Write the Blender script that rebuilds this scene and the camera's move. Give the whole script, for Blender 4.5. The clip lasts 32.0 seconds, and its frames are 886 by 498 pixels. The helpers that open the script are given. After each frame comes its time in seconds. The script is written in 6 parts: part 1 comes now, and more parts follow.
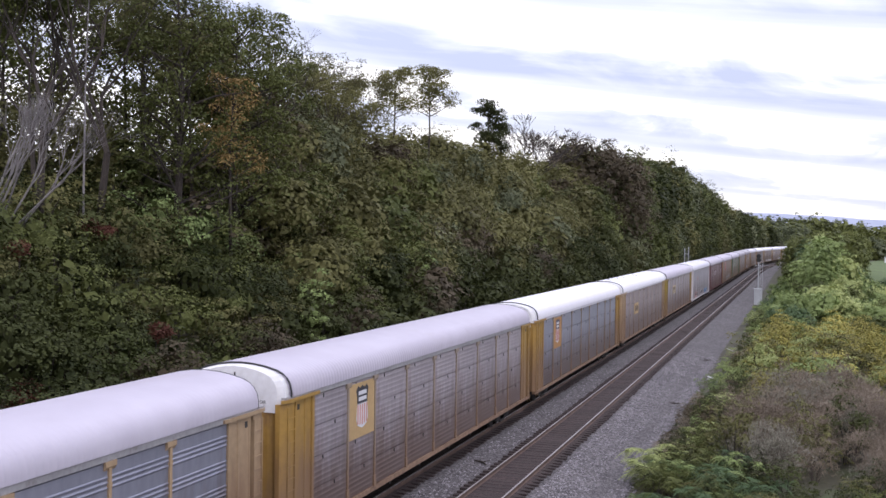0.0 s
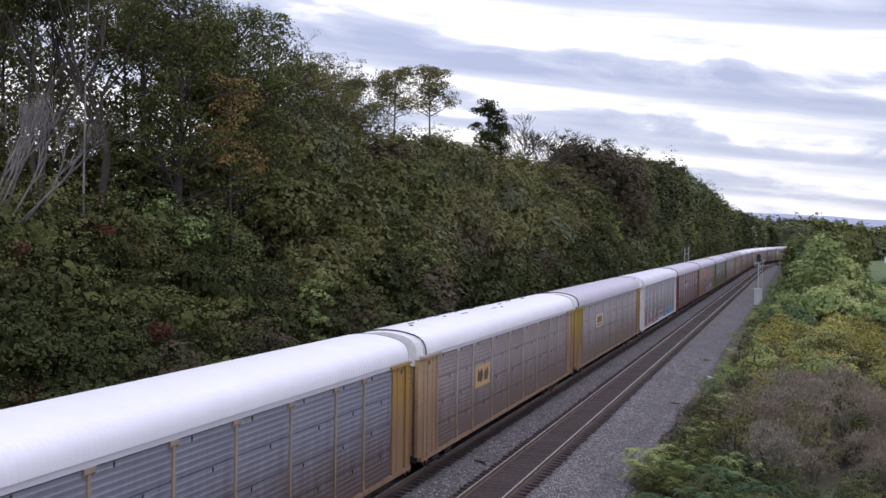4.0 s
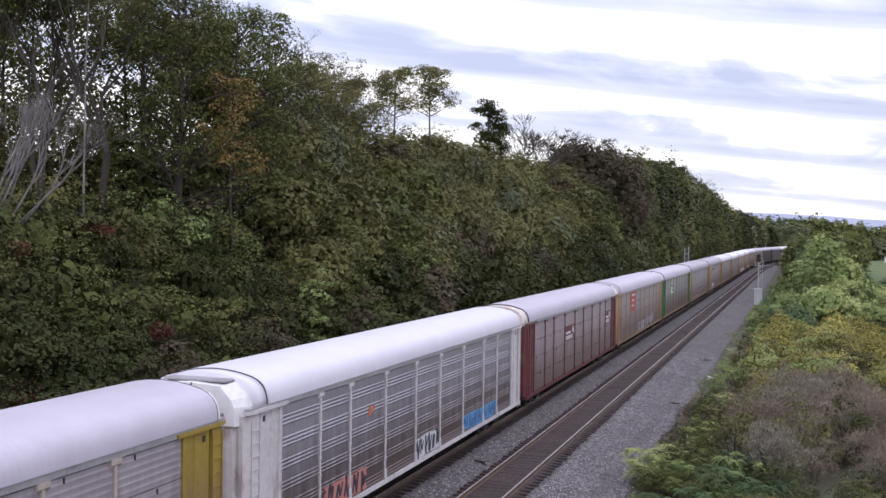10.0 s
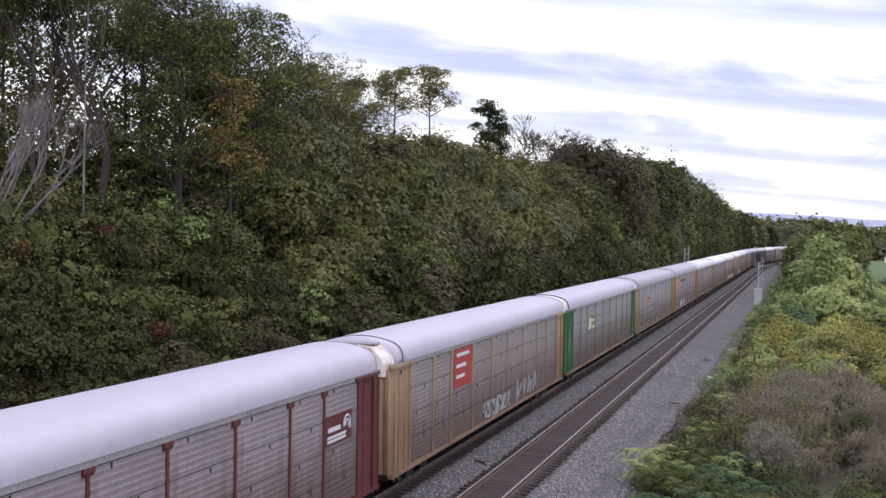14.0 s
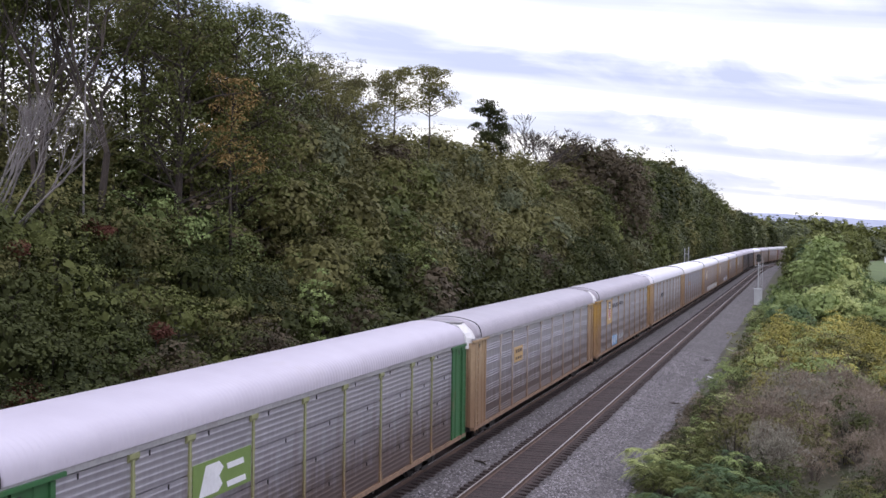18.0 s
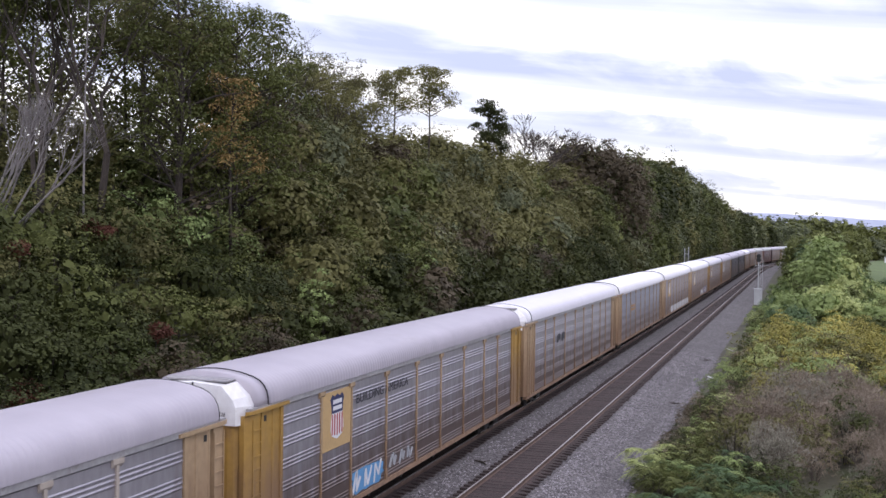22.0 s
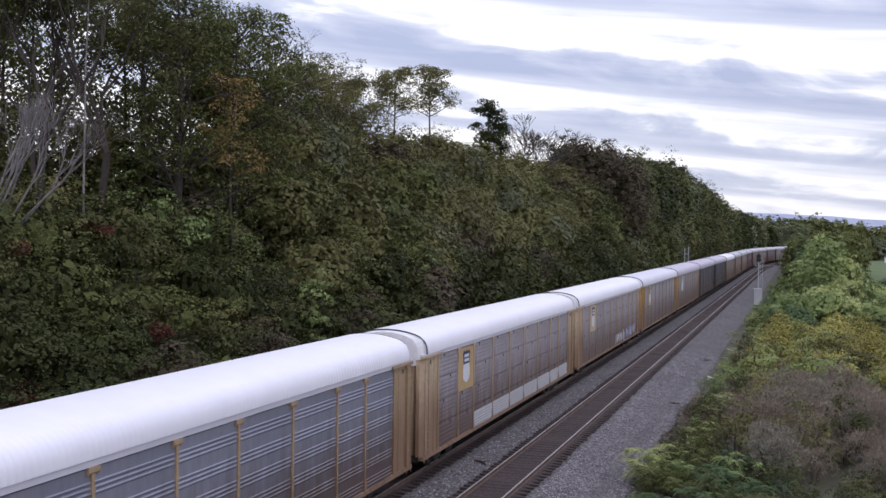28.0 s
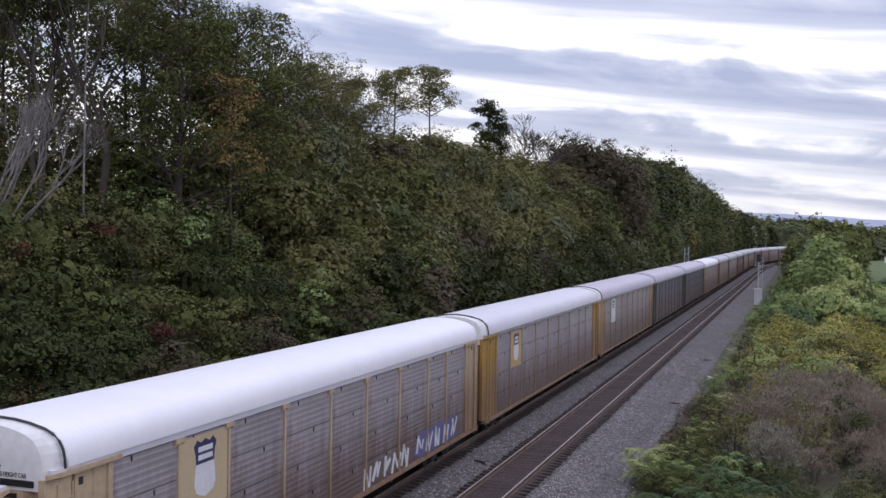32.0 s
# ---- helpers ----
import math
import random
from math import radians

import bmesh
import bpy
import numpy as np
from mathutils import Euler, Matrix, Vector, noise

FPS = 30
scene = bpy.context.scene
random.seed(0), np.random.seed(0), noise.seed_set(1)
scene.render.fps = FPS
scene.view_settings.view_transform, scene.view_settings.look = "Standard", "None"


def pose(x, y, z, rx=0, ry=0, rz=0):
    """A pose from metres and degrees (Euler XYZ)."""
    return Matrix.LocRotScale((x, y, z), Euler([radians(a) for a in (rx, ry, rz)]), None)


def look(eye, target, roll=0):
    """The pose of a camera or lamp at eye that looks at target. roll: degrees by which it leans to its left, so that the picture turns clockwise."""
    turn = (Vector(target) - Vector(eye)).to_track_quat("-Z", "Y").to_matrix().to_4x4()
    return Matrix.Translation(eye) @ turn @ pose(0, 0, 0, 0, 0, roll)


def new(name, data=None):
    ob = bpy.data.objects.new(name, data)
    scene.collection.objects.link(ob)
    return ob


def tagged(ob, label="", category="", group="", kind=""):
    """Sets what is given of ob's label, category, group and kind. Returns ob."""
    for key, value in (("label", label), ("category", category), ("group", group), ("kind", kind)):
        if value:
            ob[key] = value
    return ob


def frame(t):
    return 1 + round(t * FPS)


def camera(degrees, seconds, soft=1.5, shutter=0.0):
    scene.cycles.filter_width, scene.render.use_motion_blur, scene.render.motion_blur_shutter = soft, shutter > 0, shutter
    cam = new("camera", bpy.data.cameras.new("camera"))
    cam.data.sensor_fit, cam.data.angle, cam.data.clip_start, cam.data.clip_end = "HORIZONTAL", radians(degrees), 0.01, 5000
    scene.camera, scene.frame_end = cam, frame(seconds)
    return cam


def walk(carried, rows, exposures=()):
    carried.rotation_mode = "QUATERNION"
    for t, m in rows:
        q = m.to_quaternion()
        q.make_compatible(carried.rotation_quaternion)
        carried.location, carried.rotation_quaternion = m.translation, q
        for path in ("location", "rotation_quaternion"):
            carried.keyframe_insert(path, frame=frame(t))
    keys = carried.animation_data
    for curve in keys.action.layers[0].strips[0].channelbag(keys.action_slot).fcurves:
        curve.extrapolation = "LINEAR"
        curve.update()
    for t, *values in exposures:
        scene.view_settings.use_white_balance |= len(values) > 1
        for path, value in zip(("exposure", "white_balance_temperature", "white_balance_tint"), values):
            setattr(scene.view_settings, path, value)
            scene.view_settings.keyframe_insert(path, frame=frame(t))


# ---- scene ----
cam = camera(46.4, 32.0, 1.55)
EYE = (14.83, 0.0, 9.41)
STAND = pose(*EYE, 89.104, 0, 19.0) @ pose(0, 0, 0, 0, 0, 0.764)
walk(cam, [(0.0, STAND), (32.0, STAND)], exposures=[
    (0.0, 0.31, 6590, 15), (1.0, 0.23, 6560, 15), (2.0, 0.10, 6480, 15), (3.0, -0.04, 6440, 15), (5.5, -0.09, 6370, 15), (7.0, 0.01, 6440, 15), (8.0, 0.16, 6540, 15),
    (10.0, 0.21, 6540, 15), (13.0, 0.26, 6590, 15), (23.0, 0.31, 6590, 15), (24.0, 0.22, 6560, 15), (25.0, 0.06, 6440, 15), (27.5, -0.09, 6370, 15), (32.0, -0.19, 6370, 15)])


# ---------------------------------------------------------------- sky and sun
def build_world():
    w = bpy.data.worlds.new("sky")
    scene.world = w
    w.use_nodes = True
    nt = w.node_tree
    n, l = nt.nodes, nt.links
    n.clear()
    out = n.new("ShaderNodeOutputWorld")
    bg = n.new("ShaderNodeBackground")
    sky = n.new("ShaderNodeTexSky")
    sky.sky_type = "NISHITA"
    sky.sun_disc = False
    sky.sun_elevation = radians(40)
    sky.sun_rotation = radians(143)
    tc = n.new("ShaderNodeTexCoord")
    sep = n.new("ShaderNodeSeparateXYZ")
    l.new(tc.outputs["Generated"], sep.inputs[0])

    def calc(op, a, c, d=None):
        m = n.new("ShaderNodeMath")
        m.operation = op
        for k, s in enumerate((a, c, d)):
            if s is None:
                continue
            if isinstance(s, (int, float)):
                m.inputs[k].default_value = s
            else:
                l.new(s, m.inputs[k])
        return m.outputs[0]

    turn = calc("ARCTAN2", sep.outputs["X"], sep.outputs["Y"])      # clockwise from the line of the railway
    rise = calc("ARCSINE", sep.outputs["Z"], 0)
    # streaky cloud: noise drawn out along the horizon
    vec = n.new("ShaderNodeCombineXYZ")
    l.new(calc("MULTIPLY", turn, 2.8), vec.inputs["X"])
    l.new(calc("MULTIPLY_ADD", turn, 1.1, calc("MULTIPLY", rise, 9.0)), vec.inputs["Y"])
    n1 = n.new("ShaderNodeTexNoise")
    n1.inputs["Scale"].default_value = 2.3
    n1.inputs["Detail"].default_value = 6.0
    n1.inputs["Roughness"].default_value = 0.55
    n1.inputs["Distortion"].default_value = 0.5
    l.new(vec.outputs[0], n1.inputs["Vector"])
    # layers of cloud, one above another, leaning a little
    lean = calc("MULTIPLY_ADD", turn, 0.13, calc("ADD", rise, 0.038))
    lean = calc("MULTIPLY_ADD", calc("SUBTRACT", n1.outputs["Fac"], 0.5), 0.07, lean)
    band = n.new("ShaderNodeValToRGB")
    band.color_ramp.interpolation = "B_SPLINE"
    e = band.color_ramp.elements
    stops = ((0.0, 0.9), (0.125, 1.02), (0.15, 0.55), (0.18, 1.0), (0.20, 0.85), (0.222, 0.35), (0.25, 0.85), (0.268, 1.1), (0.29, 0.75), (0.315, 0.15), (0.345, 0.25), (0.38, 0.85), (0.41, 1.15), (0.44, 0.95), (0.48, 0.3), (0.55, 0.45), (0.7, 0.6), (1.0, 0.6))
    e[0].position, e[0].color = 0.0, (0.9, 0.9, 0.9, 1)
    e[1].position, e[1].color = 1.0, (0.6, 0.6, 0.6, 1)
    for p, v in stops[1:-1]:
        e.new(p).color = (v, v, v, 1)
    l.new(calc("MULTIPLY", lean, 2.0), band.inputs[0])
    dens = calc("MULTIPLY_ADD", calc("SUBTRACT", n1.outputs["Fac"], 0.48), 1.9, band.outputs[0])
    # thin streaks low over the horizon
    thin = n.new("ShaderNodeCombineXYZ")
    l.new(calc("MULTIPLY", turn, 1.5), thin.inputs["X"])
    l.new(calc("MULTIPLY_ADD", turn, 3.0, calc("MULTIPLY", rise, 34.0)), thin.inputs["Y"])
    n2 = n.new("ShaderNodeTexNoise")
    n2.inputs["Scale"].default_value, n2.inputs["Detail"].default_value, n2.inputs["Roughness"].default_value = 1.7, 5.0, 0.5
    l.new(thin.outputs[0], n2.inputs["Vector"])
    dens = calc("MULTIPLY_ADD", calc("SUBTRACT", n2.outputs["Fac"], 0.53), 1.5, dens)
    ramp = n.new("ShaderNodeValToRGB")
    e = ramp.color_ramp.elements
    e[0].position, e[0].color = 0.12, (0.52, 0.58, 0.78, 1)
    e[1].position, e[1].color = 1.02, (1.34, 1.34, 1.35, 1)
    e.new(0.62).color = (0.76, 0.81, 0.96, 1)
    l.new(dens, ramp.inputs[0])
    sk = n.new("ShaderNodeMix"); sk.data_type = "RGBA"; sk.blend_type = "MULTIPLY"
    sk.inputs[0].default_value = 1.0
    l.new(sky.outputs[0], sk.inputs[6])
    sk.inputs[7].default_value = (0.12, 0.12, 0.12, 1)
    mixs = n.new("ShaderNodeMix"); mixs.data_type = "RGBA"
    mixs.inputs[0].default_value = 0.9
    l.new(sk.outputs[2], mixs.inputs[6]); l.new(ramp.outputs[0], mixs.inputs[7])
    l.new(mixs.outputs[2], bg.inputs["Color"])
    # an overcast sky: brighter overhead than along the horizon
    l.new(calc("MULTIPLY_ADD", calc("MAXIMUM", sep.outputs["Z"], 0.0), 0.85, 0.90), bg.inputs["Strength"])
    l.new(bg.outputs[0], out.inputs["Surface"])


build_world()
sun = new("sun", bpy.data.lights.new("sun", "SUN"))
sun.data.energy = 0.4
sun.data.angle = radians(25)
sun.data.color = (1.0, 0.95, 0.9)
sun.matrix_world = look((24, -14, 44), (0, 8, 0))


# ---------------------------------------------------------------- materials
def mat(name, c1, c2, rough=0.7, metal=0.0, coarse=0.6, fine=9.0, bump=0.0, stretch=(1, 1, 1),
        dirt=None, dirt_amount=0.0, dirt_scale=2.0, island=0.0, obj=0.0, translucent=0.0, spec=0.5, dirt_stretch=(1, 1, 1), splash=None):
    """Two colours mixed by noise at two scales, with stains of a third colour."""
    m = bpy.data.materials.new(name)
    m.use_nodes = True
    nt = m.node_tree
    n, l = nt.nodes, nt.links
    b = n["Principled BSDF"]
    b.inputs["Roughness"].default_value = rough
    b.inputs["Metallic"].default_value = metal
    b.inputs["Specular IOR Level"].default_value = spec
    tc = n.new("ShaderNodeTexCoord")
    mp = n.new("ShaderNodeMapping")
    mp.inputs["Scale"].default_value = stretch
    l.new(tc.outputs["Object"], mp.inputs["Vector"])
    info = n.new("ShaderNodeObjectInfo")
    na = n.new("ShaderNodeTexNoise")
    na.inputs["Scale"].default_value = coarse
    na.inputs["Detail"].default_value = 4
    nb = n.new("ShaderNodeTexNoise")
    nb.inputs["Scale"].default_value = fine
    nb.inputs["Detail"].default_value = 3
    l.new(mp.outputs[0], na.inputs["Vector"]); l.new(mp.outputs[0], nb.inputs["Vector"])
    s = n.new("ShaderNodeMath"); s.operation = "ADD"
    l.new(na.outputs["Fac"], s.inputs[0]); l.new(nb.outputs["Fac"], s.inputs[1])
    last = s.outputs[0]
    lo, hi = 0.72, 1.28
    for amount, key in ((island, "island"), (obj, "object")):
        if amount:
            src = n.new("ShaderNodeNewGeometry").outputs["Random Per Island"] if key == "island" else info.outputs["Random"]
            a = n.new("ShaderNodeMath"); a.operation = "MULTIPLY_ADD"
            l.new(src, a.inputs[0]); a.inputs[1].default_value = amount; l.new(last, a.inputs[2])
            last = a.outputs[0]
            hi += amount * 0.9
    r = n.new("ShaderNodeMapRange")
    r.inputs["From Min"].default_value, r.inputs["From Max"].default_value = lo, hi
    l.new(last, r.inputs["Value"])
    mx = n.new("ShaderNodeMix"); mx.data_type = "RGBA"
    l.new(r.outputs[0], mx.inputs[0])
    mx.inputs[6].default_value, mx.inputs[7].default_value = (*c1, 1), (*c2, 1)
    col = mx.outputs[2]
    if dirt:
        mp2 = n.new("ShaderNodeMapping")
        mp2.inputs["Scale"].default_value = dirt_stretch
        l.new(tc.outputs["Object"], mp2.inputs["Vector"])
        nd = n.new("ShaderNodeTexNoise")
        nd.inputs["Scale"].default_value = dirt_scale
        nd.inputs["Detail"].default_value = 6
        nd.inputs["Roughness"].default_value = 0.65
        l.new(mp2.outputs[0], nd.inputs["Vector"])
        rd = n.new("ShaderNodeMapRange")
        rd.inputs["From Min"].default_value, rd.inputs["From Max"].default_value = 0.72 - 0.4 * dirt_amount, 0.92 - 0.4 * dirt_amount
        l.new(nd.outputs["Fac"], rd.inputs["Value"])
        m2 = n.new("ShaderNodeMix"); m2.data_type = "RGBA"
        l.new(rd.outputs[0], m2.inputs[0]); l.new(col, m2.inputs[6]); m2.inputs[7].default_value = (*dirt, 1)
        col = m2.outputs[2]
    if splash:
        # road grime thrown up from the wheels, ragged at its upper edge
        sz = n.new("ShaderNodeSeparateXYZ")
        l.new(tc.outputs["Object"], sz.inputs[0])
        mp3 = n.new("ShaderNodeMapping")
        mp3.inputs["Scale"].default_value = (1, 1.4, 0.3)
        l.new(tc.outputs["Object"], mp3.inputs["Vector"])
        ng = n.new("ShaderNodeTexNoise")
        ng.inputs["Scale"].default_value, ng.inputs["Detail"].default_value = 1.6, 6
        l.new(mp3.outputs[0], ng.inputs["Vector"])
        up = n.new("ShaderNodeMath"); up.operation = "MULTIPLY_ADD"
        l.new(ng.outputs["Fac"], up.inputs[0]); up.inputs[1].default_value = -5.2; l.new(sz.outputs["Z"], up.inputs[2])
        rg = n.new("ShaderNodeMapRange")
        rg.inputs["From Min"].default_value, rg.inputs["From Max"].default_value = -1.0, 1.4
        rg.inputs["To Min"].default_value, rg.inputs["To Max"].default_value = 0.88, 0.0
        l.new(up.outputs[0], rg.inputs["Value"])
        m3 = n.new("ShaderNodeMix"); m3.data_type = "RGBA"
        l.new(rg.outputs[0], m3.inputs[0]); l.new(col, m3.inputs[6]); m3.inputs[7].default_value = (*splash, 1)
        col = m3.outputs[2]
    l.new(col, b.inputs["Base Color"])
    if bump:
        bp = n.new("ShaderNodeBump")
        bp.inputs["Strength"].default_value = min(1.0, bump)
        bp.inputs["Distance"].default_value = 0.03 * max(1.0, bump)
        l.new(nb.outputs["Fac"], bp.inputs["Height"]); l.new(bp.outputs[0], b.inputs["Normal"])
    if translucent:
        tr = n.new("ShaderNodeBsdfTranslucent")
        l.new(col, tr.inputs["Color"])
        ms = n.new("ShaderNodeMixShader"); ms.inputs[0].default_value = translucent
        l.new(b.outputs[0], ms.inputs[1]); l.new(tr.outputs[0], ms.inputs[2])
        l.new(ms.outputs[0], n["Material Output"].inputs["Surface"])
    return m


def leaf_mat(name, c1, c2):
    return mat(name, c1, c2, rough=0.6, coarse=0.35, fine=1.3, island=0.06, obj=0.95, translucent=0.17, spec=0.15)


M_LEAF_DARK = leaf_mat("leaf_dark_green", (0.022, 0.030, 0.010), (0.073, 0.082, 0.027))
M_LEAF_MID = leaf_mat("leaf_mid_green", (0.050, 0.064, 0.021), (0.150, 0.163, 0.052))
M_LEAF_BRIGHT = leaf_mat("leaf_bright_green", (0.100, 0.142, 0.050), (0.300, 0.370, 0.140))
M_LEAF_OLIVE = leaf_mat("leaf_olive", (0.070, 0.068, 0.028), (0.200, 0.190, 0.074))
M_LEAF_YELLOW = leaf_mat("leaf_yellow", (0.175, 0.162, 0.046), (0.470, 0.410, 0.112))
M_LEAF_RUST = leaf_mat("leaf_rust", (0.27, 0.185, 0.075), (0.56, 0.385, 0.155))
M_LEAF_RED = leaf_mat("leaf_red", (0.070, 0.026, 0.020), (0.160, 0.062, 0.044))
M_LEAF_DRY = leaf_mat("leaf_dry", (0.142, 0.111, 0.086), (0.360, 0.295, 0.231))
M_LEAF_DUN = leaf_mat("leaf_dun", (0.128, 0.117, 0.091), (0.318, 0.296, 0.238))
M_LEAF_TEAL = leaf_mat("leaf_deep_green", (0.042, 0.072, 0.033), (0.126, 0.184, 0.085))
M_LEAF_LIME = leaf_mat("leaf_yellow_green", (0.158, 0.192, 0.072), (0.450, 0.495, 0.200))
M_LEAF_GREY = leaf_mat("leaf_grey_green", (0.078, 0.093, 0.055), (0.222, 0.238, 0.136))
M_LEAF_BROWN = leaf_mat("leaf_brown", (0.056, 0.044, 0.028), (0.152, 0.119, 0.078))
M_BARK = mat("bark", (0.030, 0.023, 0.020), (0.072, 0.057, 0.050), 0.9, coarse=1.5, fine=18, bump=0.6, stretch=(1, 1, 0.25))
M_BARK_GREY = mat("dead_bark", (0.15, 0.135, 0.135), (0.33, 0.305, 0.305), 0.85, coarse=1.5, fine=16, bump=0.5, stretch=(1, 1, 0.3))
M_TWIG = mat("twigs", (0.07, 0.052, 0.048), (0.15, 0.115, 0.105), 0.9)
M_SOIL = mat("soil", (0.035, 0.032, 0.020), (0.080, 0.072, 0.040), 0.95, coarse=0.3, fine=4, bump=0.5,
             dirt=(0.06, 0.085, 0.03), dirt_amount=0.5, dirt_scale=0.6)
M_BALLAST = mat("ballast", (0.065, 0.057, 0.060), (0.111, 0.099, 0.104), 0.92, coarse=0.35, fine=2.5,
                dirt=(0.085, 0.075, 0.078), dirt_amount=0.42, dirt_scale=0.35, dirt_stretch=(1, 0.4, 1))


def stones(m, scale, low, high):
    """Breaks a surface up into single stones of differing tone and tilt."""
    n, l = m.node_tree.nodes, m.node_tree.links
    p = n["Principled BSDF"]
    tc = n.new("ShaderNodeTexCoord")
    vo = n.new("ShaderNodeTexVoronoi")
    vo.inputs["Scale"].default_value = scale
    l.new(tc.outputs["Object"], vo.inputs["Vector"])
    sep = n.new("ShaderNodeSeparateColor")
    l.new(vo.outputs["Color"], sep.inputs[0])
    mr = n.new("ShaderNodeMapRange")
    mr.inputs["To Min"].default_value, mr.inputs["To Max"].default_value = low, high
    l.new(sep.outputs[0], mr.inputs["Value"])
    mx = n.new("ShaderNodeMix")
    mx.data_type, mx.blend_type = "RGBA", "MULTIPLY"
    mx.inputs[0].default_value = 1.0
    l.new(p.inputs["Base Color"].links[0].from_socket, mx.inputs[6])
    l.new(mr.outputs[0], mx.inputs[7])
    l.new(mx.outputs[2], p.inputs["Base Color"])
    bp = n.new("ShaderNodeBump")
    bp.inputs["Strength"].default_value, bp.inputs["Distance"].default_value = 0.35, 0.015
    l.new(vo.outputs["Distance"], bp.inputs["Height"])
    bp.invert = True
    l.new(bp.outputs[0], p.inputs["Normal"])


stones(M_BALLAST, 11.0, 0.3, 1.75)
M_BED = mat("track_bed", (0.026, 0.0155, 0.015), (0.058, 0.036, 0.035), 0.95, coarse=0.5, fine=7)
stones(M_BED, 13.0, 0.5, 1.4)
M_TIE = mat("tie", (0.022, 0.014, 0.014), (0.054, 0.037, 0.035), 0.9, coarse=2, fine=20, bump=0.4, obj=0.4)
M_RAIL = mat("rail_rust", (0.075, 0.045, 0.035), (0.150, 0.095, 0.075), 0.8, coarse=2, fine=20)
M_RAIL_TOP = mat("rail_head", (0.34, 0.31, 0.31), (0.48, 0.44, 0.44), 0.4, 0.7, coarse=1, fine=8)
M_DARK = mat("underframe_black", (0.012, 0.011, 0.011), (0.035, 0.030, 0.028), 0.8, coarse=1.5, fine=10)
M_STEEL = mat("galvanised", (0.42, 0.43, 0.45), (0.62, 0.63, 0.66), 0.5, 0.4)
M_BLACK = mat("black_paint", (0.012, 0.012, 0.013), (0.028, 0.028, 0.03), 0.5)
# pale blue of distant haze is mixed into the hills' base colour
M_HILL = mat("far_hills", (0.30, 0.33, 0.44), (0.36, 0.39, 0.50), 1.0, coarse=0.004, fine=0.02)
M_GRASS = mat("grass", (0.055, 0.085, 0.025), (0.120, 0.165, 0.050), 0.9, coarse=0.05, fine=1.0)
M_ASPHALT = mat("asphalt", (0.15, 0.15, 0.16), (0.24, 0.24, 0.25), 0.9)


# ---------------------------------------------------------------- mesh helpers
def mesh_of(name, verts, faces, material, smooth=False):
    me = bpy.data.meshes.new(name)
    me.from_pydata([tuple(v) for v in verts], [], [tuple(f) for f in faces])
    if material:
        me.materials.append(material)
    if smooth:
        me.polygons.foreach_set("use_smooth", [True] * len(me.polygons))
    me.update()
    return me


def part(name, me, parent=None, m=None, label=""):
    ob = new(name, me)
    if parent is not None:
        ob.parent = parent
    if m is not None:
        ob.matrix_basis = m
    if label:
        ob["label"] = label
    return ob


class Build:
    """Gathers boxes, tubes and sheets into one mesh."""

    def __init__(self):
        self.v, self.f = [], []

    def box(self, x0, x1, y0, y1, z0, z1, b=0.0):
        k = len(self.v)
        if b <= 0:
            self.v += [(x, y, z) for z in (z0, z1) for x, y in ((x0, y0), (x1, y0), (x1, y1), (x0, y1))]
            self.f += [(k, k + 3, k + 2, k + 1), (k + 4, k + 5, k + 6, k + 7)]
            self.f += [(k + i, k + (i + 1) % 4, k + 4 + (i + 1) % 4, k + 4 + i) for i in range(4)]
            return self
        ring = [(x0 + b, y0), (x1 - b, y0), (x1, y0 + b), (x1, y1 - b), (x1 - b, y1), (x0 + b, y1), (x0, y1 - b), (x0, y0 + b)]
        cx, cy = (x0 + x1) / 2, (y0 + y1) / 2
        sx, sy = 1 - 2 * b / max(x1 - x0, 1e-6), 1 - 2 * b / max(y1 - y0, 1e-6)
        inner = [(cx + (x - cx) * sx, cy + (y - cy) * sy) for x, y in ring]
        for z, r in ((z0, ring), (z1 - b, ring), (z1, inner)):
            self.v += [(x, y, z) for x, y in r]
        self.f.append(tuple(k + i for i in reversed(range(8))))
        self.f.append(tuple(k + 16 + i for i in range(8)))
        for s in (0, 8):
            self.f += [(k + s + i, k + s + (i + 1) % 8, k + s + 8 + (i + 1) % 8, k + s + 8 + i) for i in range(8)]
        return self

    def tube(self, pts, radii, sides=6):
        pts = [Vector(p) for p in pts]
        k = len(self.v)
        for i, p in enumerate(pts):
            d = (pts[min(i + 1, len(pts) - 1)] - pts[max(i - 1, 0)]).normalized()
            a = d.orthogonal().normalized()
            c = d.cross(a)
            for j in range(sides):
                t = 2 * math.pi * j / sides
                self.v.append(tuple(p + radii[i] * (math.cos(t) * a + math.sin(t) * c)))
        for i in range(len(pts) - 1):
            for j in range(sides):
                q, r = k + i * sides + j, k + i * sides + (j + 1) % sides
                self.f.append((q, r, r + sides, q + sides))
        self.f.append(tuple(k + j for j in reversed(range(sides))))
        self.f.append(tuple(k + (len(pts) - 1) * sides + j for j in range(sides)))
        return self

    def extrude(self, profile, y0, y1, closed=True):
        """A closed outline in x and z, drawn out along y."""
        k, n = len(self.v), len(profile)
        for y in (y0, y1):
            self.v += [(x, y, z) for x, z in profile]
        self.f += [(k + i, k + (i + 1) % n, k + n + (i + 1) % n, k + n + i) for i in range(n if closed else n - 1)]
        if closed:
            self.f += [tuple(k + i for i in reversed(range(n))), tuple(k + n + i for i in range(n))]
        return self

    def mesh(self, name, material, smooth=False):
        return mesh_of(name, self.v, self.f, material, smooth)


# ---------------------------------------------------------------- the line of the railway
CURVE_AT, CURVE_R = 300.0, 1150.0
TRACK_GAP = 4.24


